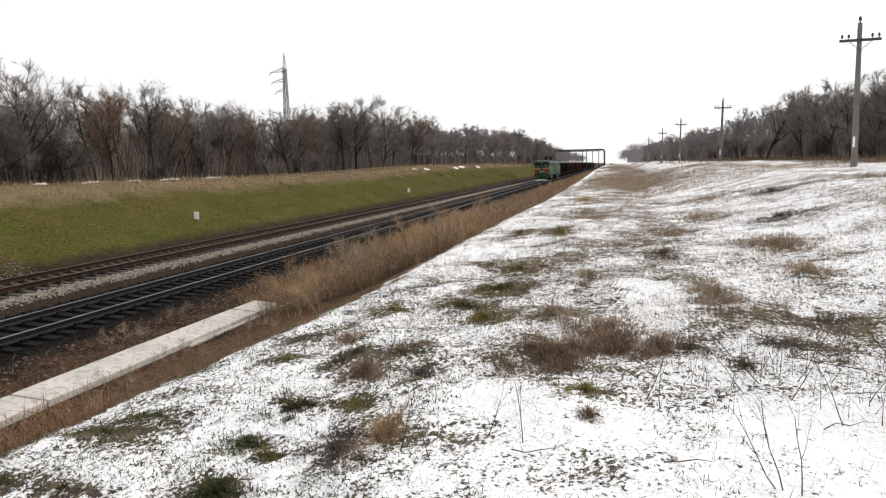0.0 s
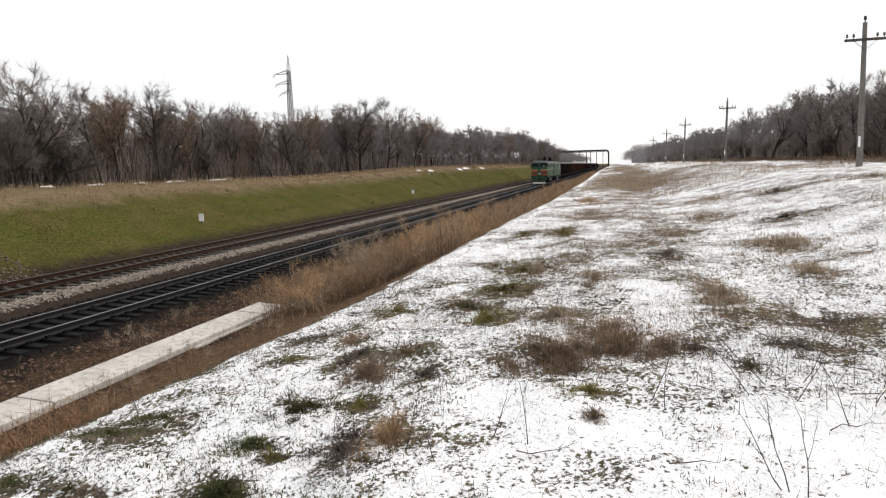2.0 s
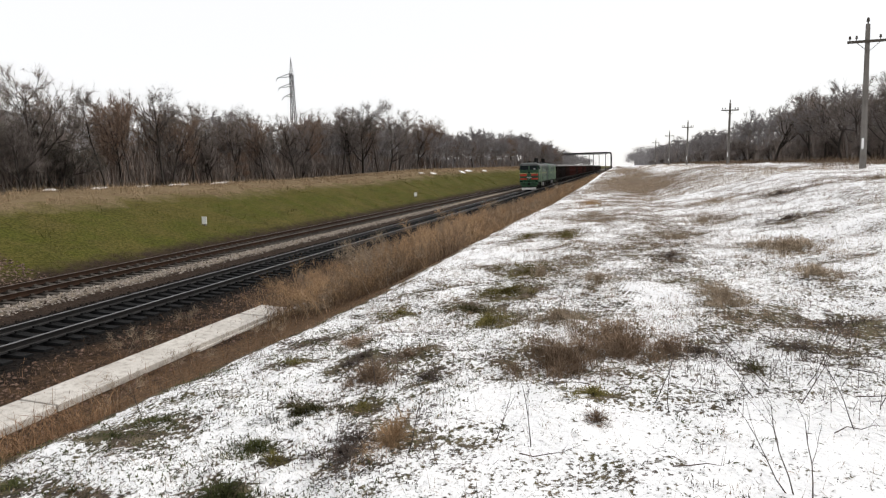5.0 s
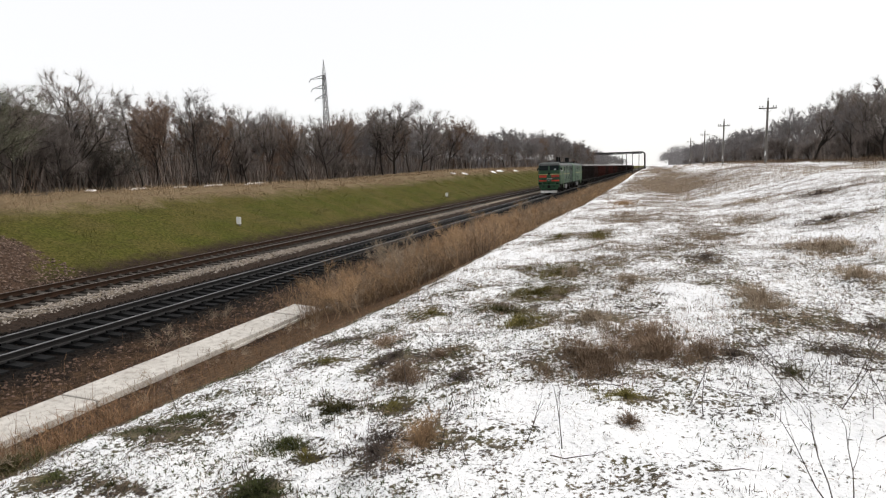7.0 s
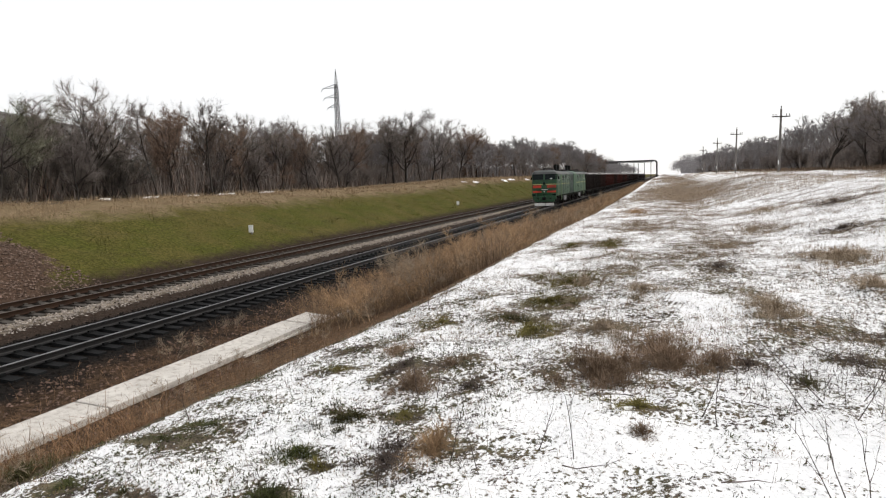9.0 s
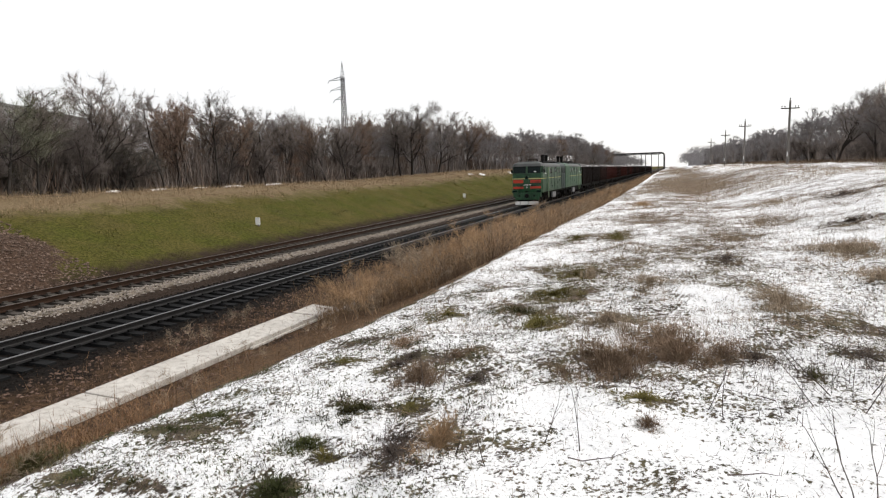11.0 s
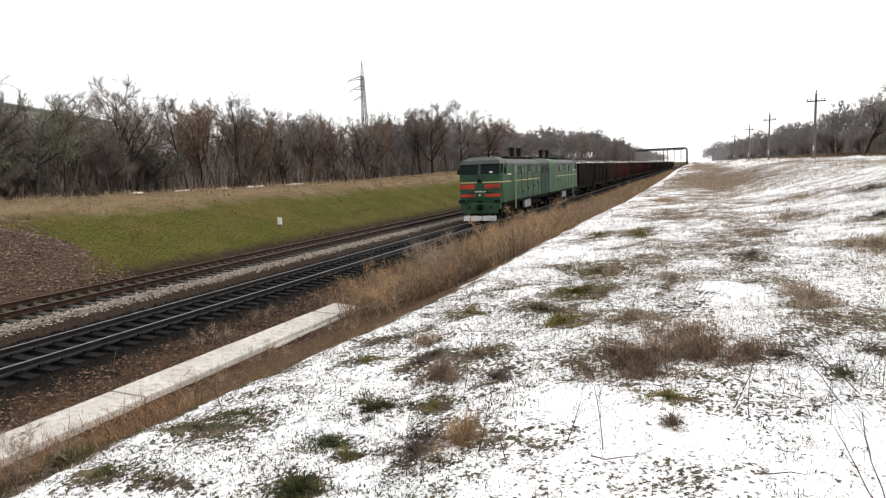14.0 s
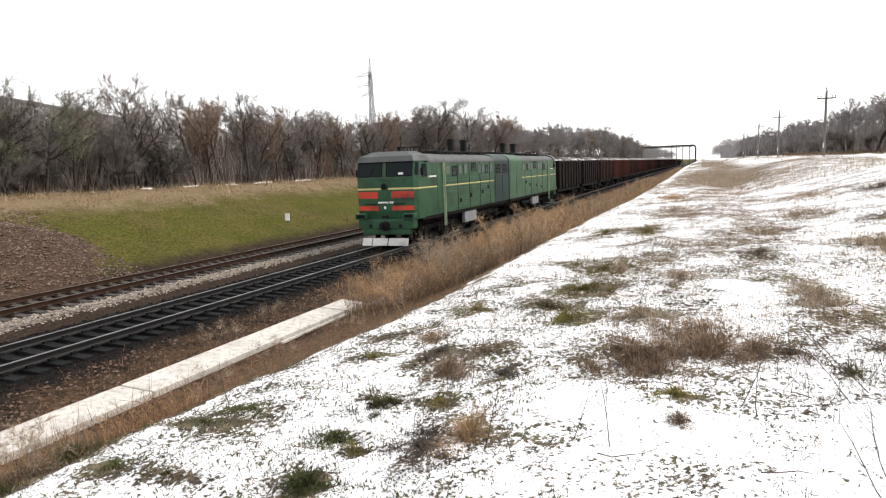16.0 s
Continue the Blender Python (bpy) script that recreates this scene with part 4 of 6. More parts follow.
def track(cx, rail_m, top_m, sleeper_m, label, y_first):
    th = base("railway_track", label, "railway track", "running tracks", cx)
    th["kind"] = "structure"
    for s in (-1, 1):
        bm = BM()
        prism(bm, [(s * 0.795 + x, z) for x, z in rail_profile()], -30, 900)
        rail = part("rail", bm, rail_m, th)
        bm = BM()
        box(bm, s * 0.795 - 0.033, s * 0.795 + 0.033, -30, 900, -0.012, 0.0)
        part("running_surface", bm, top_m, rail, "polished running surface")
    bm = BM()
    pts = [(-1.35, -0.22), (-0.6, -0.182), (-0.3, -0.22), (0.3, -0.22), (0.6, -0.182), (1.35, -0.22), (1.35, -0.36), (-1.35, -0.36)]
    prism(bm, pts, -0.13, 0.13)
    for s in (-1, 1):
        for d in (-0.11, 0.11):
            box(bm, s * 0.795 + d - 0.035, s * 0.795 + d + 0.035, -0.07, 0.07, -0.185, -0.13)
    first = part("sleeper", bm, sleeper_m, th)
    first.location.y = y_first
    pitch = 0.545
    for i in range(1, 300):
        ob = new("sleeper", first.data)
        ob.parent = th
        ob.location = (random.uniform(-0.02, 0.02), y_first + i * pitch + random.uniform(-0.015, 0.015), random.uniform(-0.008, 0.004))
    v, f = [], []
    for i in range(300, 1100):
        y = y_first + i * pitch
        k = len(v)
        v += [(x, y + d, z) for d in (-0.12, 0.12) for x, z in ((-1.35, -0.22), (1.35, -0.22), (1.35, -0.36), (-1.35, -0.36))]
        f += [(k, k + 1, k + 5, k + 4), (k + 1, k + 2, k + 6, k + 5), (k + 3, k, k + 4, k + 7), (k, k + 3, k + 2, k + 1), (k + 4, k + 5, k + 6, k + 7)]
    tagged(raw("far_sleepers", v, f, sleeper_m, th), "distant sleepers", kind="stuff")
    return th


track(NEAR_X, M_RAIL_OILY, M_RAIL_TOP, M_SLEEPER_OILY, "oil-blackened railway track on concrete sleepers", 3.0)
track(FAR_X, M_RAIL, M_RAIL_DULL, M_SLEEPER, "rusty brown railway track on pale sleepers", 6.0)


def stones(name, n, xr, yr, size, material, label, lift=0.0, power=1.6):
    """Angular stones scattered on the ground, denser near the camera."""
    rs = np.random.RandomState(len(name) + n)
    v, f = [], []
    for _ in range(n):
        x = rs.uniform(*xr)
        y = yr[0] + (yr[1] - yr[0]) * rs.rand() ** power
        s = size * rs.uniform(0.5, 1.3)
        z = height(x, y) + s * 0.2 + lift
        p = rs.uniform(0.6, 1.1, 6) * s
        k = len(v)
        a = rs.uniform(0, 3.14)
        ca, sa = math.cos(a), math.sin(a)
        for dx, dy, dz in ((p[0], 0, 0), (0, p[1], 0), (-p[2], 0, 0), (0, -p[3], 0), (0, 0, p[4] * 0.7), (0, 0, -p[5] * 0.5)):
            v.append((x + dx * ca - dy * sa, y + dx * sa + dy * ca, z + dz))
        f += [(k + i, k + (i + 1) % 4, k + 4) for i in range(4)] + [(k + (i + 1) % 4, k + i, k + 5) for i in range(4)]
    return tagged(raw(name, v, f, material), label, "stones", kind="stuff")


M_BALLAST = mat("ballast_brown", (0.018, 0.013, 0.01), (0.085, 0.062, 0.048), 9, 0.9, 0.3, spread=0.6)
M_SPOIL = mat("spoil_stone", (0.026, 0.018, 0.014), (0.21, 0.15, 0.12), 9, 0.95, 0.4, spread=0.7)
stones("pale_gravel", 6500, (-18.95, -17.7), (5, 75), 0.055, M_STONE, "pale crushed stone ballast between the tracks")
stones("dark_ballast", 5200, (-16.6, -12.2), (4, 50), 0.05, M_STONE_DARK, "oil-blackened crushed stone under the near track")
stones("brown_ballast", 3600, (-22.2, -16.5), (6, 70), 0.05, M_BALLAST, "brown dusty ballast beside the tracks")
stones("spoil_stones", 6500, (-31.0, -23.2), (7.5, 23), 0.075, M_SPOIL, "loose stones of a brown spoil heap", power=1.0)
stones("ditch_gravel", 4200, (-12.2, -8.6), (3, 40), 0.045, M_CLOD, "brown soil clods and gravel in the ditch")


# ---- the concrete slabs in the ditch ----
def slab(y0, y1, tilt):
    bm = BM()
    box(bm, -0.41, 0.41, y0, y1, -0.14, 0.0, 0.02)
    bmesh.ops.subdivide_edges(bm, edges=[e for e in bm.edges if e.calc_length() > 1.2], cuts=8)
    for v in bm.verts:
        v.co += Vector((noise.noise(v.co * 2.1), noise.noise(v.co * 1.7 + Vector((3, 0, 0))), 0.4 * noise.noise(v.co * 1.3))) * 0.02
    ob = part("concrete_slab", bm, M_CONCRETE)
    ob.location, ob.rotation_euler = (-9.74, 0, -0.19), (0, radians(tilt - 4), radians(random.uniform(-0.12, 0.12)))
    return tagged(ob, "weathered pale concrete slab lying in the ditch", "concrete slab", "slabs in the ditch")


for a, c, tl in ((-2.8, 3.15, 8), (3.18, 9.05, 8.0), (9.1, 16.12, 8.0), (16.18, 17.35, 8.6)):
    slab(a, c, tl)
bm = BM()
box(bm, -9.34, -9.26, 13.0, 19.6, -0.5, -0.31, 0.015)
tagged(part("concrete_kerb", bm, M_CONCRETE), "thin concrete kerb strip beside the slabs", "kerb")


# ---- marker post on the slope, poles, gantry, pylon ----
def marker_post(x, y):
    z = height(x, y)
    th = base("marker_post", "small white kilometre plate on a short post", "marker post", "trackside markers", x, y, z)
    bm = BM()
    box(bm, -0.05, 0.05, -0.05, 0.05, -0.3, 0.35, 0.01)
    part("post", bm, M_POST, th)
    bm = BM()
    box(bm, -0.17, 0.17, -0.1, -0.05, 0.1, 0.58, 0.015)
    part("plate", bm, M_WHITE, th, "white plate")


marker_post(-25.9, 38.0)
marker_post(-25.2, 83.0)


def utility_pole(x, y, lean, tall=6.9):
    z = height(x, y) - 0.15
    th = base("utility_pole", "grey concrete utility pole with a wooden crossarm", "utility pole", "line of poles along the bank", x, y, z)
    th.rotation_euler = (0, radians(lean), 0)
    bm = BM()
    tube(bm, (0, 0, 0), (0, 0, tall), 0.155, 0.1, 8)
    part("shaft", bm, M_POST, th)
    bm = BM()
    tube(bm, (0, 0, tall - 0.02), (0, 0, tall + 0.2), 0.03, 0.03, 6)
    tube(bm, (0, 0, tall + 0.12), (0, 0, tall + 0.3), 0.075, 0.05, 8)
    part("top_insulator", bm, M_WOOD, th)
    bm = BM()
    box(bm, -0.88, 0.88, -0.18, -0.08, tall - 0.86, tall - 0.74, 0.01)
    part("crossarm", bm, M_WOOD, th, "dark wooden crossarm")
    for dx in (-0.78, -0.5, 0.5, 0.78):
        bm = BM()
        tube(bm, (dx, -0.13, tall - 0.75), (dx, -0.13, tall - 0.62), 0.018, 0.018, 5)
        tube(bm, (dx, -0.13, tall - 0.66), (dx, -0.13, tall - 0.52), 0.06, 0.04, 8)
        part("insulator", bm, M_WOOD, th)
    for s in (-1, 1):
        bm = BM()
        tube(bm, (s * 0.5, -0.15, tall - 0.84), (s * 0.05, -0.15, tall - 1.25), 0.014, 0.014, 5)
        part("brace", bm, M_WOOD, th)
    bm = BM()
    box(bm, -0.13, -0.04, -0.17, -0.12, 1.1, 1.6, 0.0)
    part("white_mark", bm, M_WHITE, th, "white painted mark")
    return th


utility_pole(11.47, 36.4, -0.4)
for x, y, lean in ((11.75, 79, 1.0), (10.65, 112, 0.9), (10.3, 145, 0.9), (9.8, 185, 0.8)):
    utility_pole(x, y, lean)


def pipe_bridge(y):
    th = base("pipe_bridge", "dark pipeline bridge on posts crossing the railway", "pipe bridge", "", 0, y, 0)
    bm = BM()
    tube(bm, (-40, 0, 10.2), (-3.4, 0, 10.2), 0.42, 0.42, 10)
    tube(bm, (-3.4, 0, 10.2), (-2.6, 0, 9.4), 0.42, 0.42, 10)
    tube(bm, (-2.6, 0, 9.4), (-2.6, 0, 2.2), 0.42, 0.42, 10)
    part("pipe", bm, M_PIPE, th)
    bm = BM()
    box(bm, -39, -4, -0.5, -0.3, 9.4, 9.7)
    part("girder", bm, M_PIPE, th)
    for x in (-36, -27, -13.2, -11.2, -8.4, -5.3):
        bm = BM()
        box(bm, x - 0.17, x + 0.17, -0.5, -0.2, height(x, y) - 0.2, 9.45)
        part("post", bm, M_PIPE, th)


pipe_bridge(340)


def lattice_tower(x, y, top):
    g = height(x, y)
    th = base("power_pylon", "grey steel lattice power pylon with three arms", "pylon", "", x, y, g)
    h = top - g
    body = h * 0.86
    bm = BM()
    w = lambda z: 0.55 * (1 - z / body) + 0.38
    cs = [(-1, -1), (1, -1), (1, 1), (-1, 1)]
    n = 15
    zs = [body * (i / n) ** 0.9 for i in range(n + 1)]
    for a, c in zip(zs, zs[1:]):
        wa, wc = w(a), w(c)
        for (x0, y0), (x1, y1) in zip(cs, cs[1:] + cs[:1]):
            tube(bm, (x0 * wa, y0 * wa, a), (x0 * wc, y0 * wc, c), 0.1, 0.1, 4)
            tube(bm, (x0 * wa, y0 * wa, a), (x1 * wc, y1 * wc, c), 0.055, 0.055, 4)
            tube(bm, (x1 * wa, y1 * wa, a), (x0 * wc, y0 * wc, c), 0.055, 0.055, 4)
            tube(bm, (x0 * wc, y0 * wc, c), (x1 * wc, y1 * wc, c), 0.055, 0.055, 4)
    part("lattice", bm, M_STEEL, th)
    bm = BM()
    for sx, sy in cs:
        tube(bm, (sx * 0.38, sy * 0.38, body), (0, 0, h), 0.07, 0.03, 4)
    for k in range(1, 5):
        z = body + (h - body) * k / 6
        q = 0.6 * (1 - k / 6)
        tube(bm, (-q, -q, z), (q, q, z), 0.04, 0.04, 4)
    part("peak", bm, M_STEEL, th)
    for k, (z, reach) in enumerate(((0.838, 4.4), (0.754, 3.9), (0.67, 2.8))):
        bm = BM()
        zz = h * z
        for sy in (-0.38, 0.38):
            tube(bm, (0, sy, zz), (-reach, 0, zz - 0.1), 0.09, 0.06, 4)
            tube(bm, (0, sy, zz + 1.0), (-reach, 0, zz), 0.07, 0.05, 4)
        tube(bm, (-reach, 0, zz), (-reach - 0.6, 0, zz - 0.9), 0.1, 0.1, 5)
        part("arm", bm, M_STEEL, th)


lattice_tower(-92, 182, 37.5)


# ---- buildings behind the trees ----
M_PANEL = mat("panel_facade", (0.2, 0.2, 0.2), (0.28, 0.275, 0.27), 0.6, 0.9, 0.1, stain=(0.2, 0.195, 0.19), stain_scale=0.3)
M_PANEL_PALE = mat("panel_facade_pale", (0.5, 0.49, 0.48), (0.62, 0.61, 0.6), 0.6, 0.9, 0.1)
M_FLATROOF = mat("flat_roof", (0.16, 0.16, 0.16), (0.24, 0.24, 0.24), 0.5, 0.9, 0.1)


def building(x, y, turn, long, deep, tall, storeys, bays, label, facade):
    th = base("apartment_building", label, "building", "", x, y, height(x, y) - 0.2)
    th.rotation_euler = (0, 0, radians(turn))
    bm = BM()
    box(bm, -long / 2, long / 2, 0, deep, 0, tall)
    part("wall", bm, facade, th)
    bm = BM()
    box(bm, -long / 2 - 0.3, long / 2 + 0.3, -0.3, deep + 0.3, tall, tall + 0.45)
    part("roof", bm, M_FLATROOF, th)
    fh, bw = (tall - 1.2) / storeys, long / bays
    wm = fm = None
    for s in range(storeys):
        for b in range(bays):
            if wm is None:
                bm = BM()
                box(bm, -0.75, 0.75, -0.03, 0.1, -0.7, 0.7)
                ob = part("window", bm, M_GLASS, th)
                wm = ob.data
                bm = BM()
                for e in ((-0.8, -0.72, -0.75, 0.75), (0.72, 0.8, -0.75, 0.75), (-0.72, 0.72, 0.68, 0.75), (-0.72, 0.72, -0.75, -0.68), (-0.03, 0.03, -0.7, 0.7)):
                    box(bm, e[0], e[1], -0.06, 0.0, e[2], e[3])
                fr = part("frame", bm, M_WHITE, ob)
                fm = fr.data
            else:
                ob = new("window", wm)
                ob.parent = th
                fr = new("frame", fm)
                fr.parent = ob
            ob.location = (-long / 2 + bw * (b + 0.5), 0, 1.0 + fh * (s + 0.5))


building(-121, 99, 112.7, 60, 13, 15.6, 5, 14, "grey panel apartment block behind bare trees", M_PANEL)
building(-115, 236, 25, 7, 7, 18, 5, 2, "narrow pale grey tower block behind bare trees", M_PANEL_PALE)


# ---- trees and bushes ----
def tree_data(seed, tall, trunk_r, fork, limbs, reach, thin=1.0, stems=0, leaf_n=0, twigs=18):
    """A bare tree: tapered trunk and three orders of branches as tubes, twigs as bent slivers, and loose dry leaves.
    fork: where the crown begins; reach: its breadth; stems: the number of shoots of a bush."""
    rs = np.random.RandomState(seed)
    verts, faces, ends = [], [], []
    up = np.array((0.0, 0.0, 1.0))

    def branch(p, d, length, r, sides, steps, wander, lift):
        pts, dirs = [p], [d]
        for _ in range(steps):
            d = d + rs.normal(0, wander, 3) + up * lift
            d = d / np.linalg.norm(d)
            p = p + d * length / steps
            pts.append(p)
            dirs.append(d)
        k = len(verts)
        u = np.cross(d, (0.31, 0.52, 0.79))
        u /= np.linalg.norm(u) + 1e-9
        w = np.cross(d, u)
        for i, q in enumerate(pts):
            rr = r * (1 - 0.72 * i / steps)
            for m in range(sides):
                a = 2 * math.pi * m / sides
                verts.append(tuple(q + rr * (math.cos(a) * u + math.sin(a) * w)))
        for i in range(steps):
            for m in range(sides):
                j = (m + 1) % sides
                faces.append((k + i * sides + m, k + i * sides + j, k + (i + 1) * sides + j, k + (i + 1) * sides + m))
        return pts, dirs

    def at(line, f):
        pts, dirs = line
        x = min(f, 0.999) * (len(pts) - 1)
        i = int(x)
        return pts[i] + (pts[i + 1] - pts[i]) * (x - i), dirs[i]

    def fork_off(d, spread):
        a = rs.normal(0, 1, 3)
        a -= d * a.dot(d)
        a /= np.linalg.norm(a)
        nd = d + a * spread
        return nd / np.linalg.norm(nd)

    def crown(line, length, r, n1, start):
        for _ in range(n1):
            f = start + (1 - start) * rs.rand()
            p, d = at(line, f)
            ln1 = length * reach * rs.uniform(0.36, 0.62) * (1.1 - 0.5 * f)
            one = branch(p, fork_off(d, rs.uniform(0.7, 1.3)), ln1, r * (1 - 0.65 * f) * 0.62, 5, 5, 0.17, 0.1)
            for _ in range(6):
                f2 = rs.uniform(0.22, 1)
                p, d = at(one, f2)
                ln2 = ln1 * rs.uniform(0.35, 0.6)
                two = branch(p, fork_off(d, rs.uniform(0.5, 1.1)), ln2, r * (1 - 0.65 * f) * 0.3 * (1.1 - 0.5 * f2), 4, 4, 0.2, 0.09)
                ends.append(two)
                for _ in range(6):
                    p, d = at(two, rs.uniform(0.2, 1))
                    ends.append(branch(p, fork_off(d, rs.uniform(0.4, 1.0)), ln2 * rs.uniform(0.35, 0.65), 0.011 * thin, 3, 3, 0.22, 0.06))

    if stems:
        for _ in range(stems):
            a = rs.uniform(0, 2 * math.pi)
            d = np.array((math.cos(a) * 0.55 * reach, math.sin(a) * 0.55 * reach, 1.0))
            d /= np.linalg.norm(d)
            ln = tall * rs.uniform(0.6, 0.95)
            p = np.array((math.cos(a), math.sin(a), 0.0)) * 0.25 * rs.rand()
            crown(branch(p, d, ln, trunk_r, 5, 5, 0.14, 0.04), ln, trunk_r, limbs, 0.15)
    else:
        lean = np.array((rs.normal(0, 0.1), rs.normal(0, 0.1), 1.0))
        main = branch(np.array((0, 0, -0.2)), lean / np.linalg.norm(lean), tall * 0.82, trunk_r, 8, 8, 0.1, 0.03)
        crown(main, tall, trunk_r, limbs, fork)
    n = twigs * len(ends)
    src = rs.randint(0, len(ends), n)
    spots = [at(ends[i], f) for i, f in zip(src, rs.uniform(0.15, 1, n))]
    p = np.array([q[0] for q in spots])
    d = np.array([q[1] for q in spots]) + rs.normal(0, 0.5, (n, 3)) + up * 0.15
    d /= np.linalg.norm(d, axis=1)[:, None]
    ln = rs.uniform(0.18, 0.62, n)[:, None] * (1 if tall > 2 else 0.4)
    side = np.cross(d, rs.normal(0, 1, (n, 3)))
    side /= np.linalg.norm(side, axis=1)[:, None] + 1e-9
    w = rs.uniform(0.005, 0.01, n)[:, None] * thin
    mid = p + d * ln * 0.55
    tip = mid + (d + rs.normal(0, 0.35, (n, 3))) * ln * 0.45
    tri = np.concatenate([np.stack([p - side * w, p + side * w, mid], 1), np.stack([mid - side * w * 0.7, mid + side * w * 0.7, tip], 1)])
    leaf = np.zeros((0, 3, 3))
    if leaf_n:
        i = rs.randint(0, n, leaf_n)
        leaf = tip[i][:, None, :] + rs.normal(0, 0.035, (leaf_n, 3, 3))
    v = np.array(verts)
    f = tall / np.percentile(tri[:, 2, 2], 99.5)
    return v * f, faces, tri * f, leaf * f


def make_tree(name, label, group, seed, tall, trunk_r, fork, limbs, reach, trunk_m, twig_m, thin=1.0, stems=0, leaf_n=0, leaf_m=None, twigs=18):
    v, f, tri, leaf = tree_data(seed, tall, trunk_r, fork, limbs, reach, thin, stems, leaf_n, twigs)
    is_tree = "tree" in name
    th = base(name, label, "tree" if is_tree else "bush", group)
    raw("trunk" if is_tree else "stem", v.tolist(), f, trunk_m, th, smooth=True)
    tri_mesh("crown", tri, twig_m, th)
    if leaf_n:
        tri_mesh("dry_leaves", leaf, leaf_m, th)
    return th


LW, RW = "trees along the cutting", "trees behind the poles"
GREY, RUST = "bare grey-brown tree with a dense twiggy crown", "bare tree with russet twigs and dry leaves"
# one of each kind; the rest are scaled copies
wide_tree = make_tree("tree", "broad bare dark grey tree with spreading limbs", LW, 11, 9.0, 0.19, 0.2, 21, 0.9, M_TRUNK, M_BARK_NEAR)
tall_tree = make_tree("tree", GREY, LW, 12, 9.0, 0.15, 0.2, 16, 0.75, M_TRUNK, M_BARK_NEAR)
rust_tree = make_tree("tree", RUST, LW, 13, 9.0, 0.12, 0.3, 13, 0.85, M_TRUNK, M_BARK_RED, leaf_n=1500, leaf_m=M_LEAF)
seed_tree = make_tree("tree", "slender bare tree with dark seed clusters in its top", LW, 14, 9.0, 0.12, 0.4, 11, 0.7, M_TRUNK, M_BARK_NEAR, leaf_n=900, leaf_m=M_TRUNK)
spindly_tree = make_tree("tree", "spindly crooked bare tree with few limbs", LW, 15, 9.0, 0.1, 0.45, 6, 0.7, M_TRUNK, M_BARK_NEAR)
round_tree = make_tree("tree", GREY, LW, 19, 9.0, 0.14, 0.25, 17, 0.85, M_TRUNK, M_BARK)
# far kinds: crowns lightened to stand for haze
far_tree = make_tree("tree", "bare grey tree with a fine twiggy crown", LW, 16, 9.5, 0.16, 0.25, 14, 0.9, M_BARK_NEAR, M_BARK_HAZED, 1.9)
far_tree_slim = make_tree("tree", "bare slender grey tree with a fine twiggy crown", LW, 17, 9.0, 0.15, 0.25, 13, 0.7, M_BARK_NEAR, M_BARK_HAZED, 1.9)
bud_tree = make_tree("tree", "tree with pale greenish-grey budding twigs", LW, 18, 7.5, 0.12, 0.25, 14, 0.9, M_TRUNK, M_BUD, leaf_n=1400, leaf_m=M_BUD)
grey_bush = make_tree("bush", "dense leafless thicket bush at the wood's edge", "thicket", 21, 4.0, 0.05, 0.1, 4, 1.0, M_TRUNK, M_BARK_NEAR, 1.2, stems=6)
rust_bush = make_tree("bush", "dense russet leafless bush at the wood's edge", "thicket", 22, 4.2, 0.05, 0.1, 4, 1.0, M_TRUNK, M_BARK_RED, 1.2, stems=6)
dark_bush = make_tree("bush", "dark ivy-grown bush under the trees", "thicket", 23, 3.6, 0.05, 0.1, 4, 1.1, M_TRUNK, M_BARK_DARK, 1.2, stems=6, leaf_n=2600, leaf_m=M_MOSS)
rt = random.Random(5)
BORN = {wide_tree: 9.0, tall_tree: 9.0, rust_tree: 9.0, seed_tree: 9.0, spindly_tree: 9.0, round_tree: 9.0, far_tree: 9.5, far_tree_slim: 9.0, bud_tree: 7.5, grey_bush: 4.0, rust_bush: 4.2, dark_bush: 3.6}
unused = list(BORN)


def plant(kind, x, y, size, group, turn=None, even=False):
    m = pose(x, y, height(x, y) - 0.05, rt.uniform(-4, 4), rt.uniform(-4, 4), rt.uniform(0, 360) if turn is None else turn)
    s = size * (1 if even else rt.uniform(0.88, 1.12))
    if kind in unused:
        unused.remove(kind)
        kind.matrix_basis = m @ Matrix.Diagonal((s, s, s, 1))
        ob = kind
    else:
        ob = copy_thing(kind, m)
        ob.scale = (s, s, s)
    ob["group"] = group


def edge_left(y):
    return -38.5 + 12.5 * smooth(140, 330, y)


def edge_right(y):
    return 22.0 - 12 * smooth(140, 420, y)


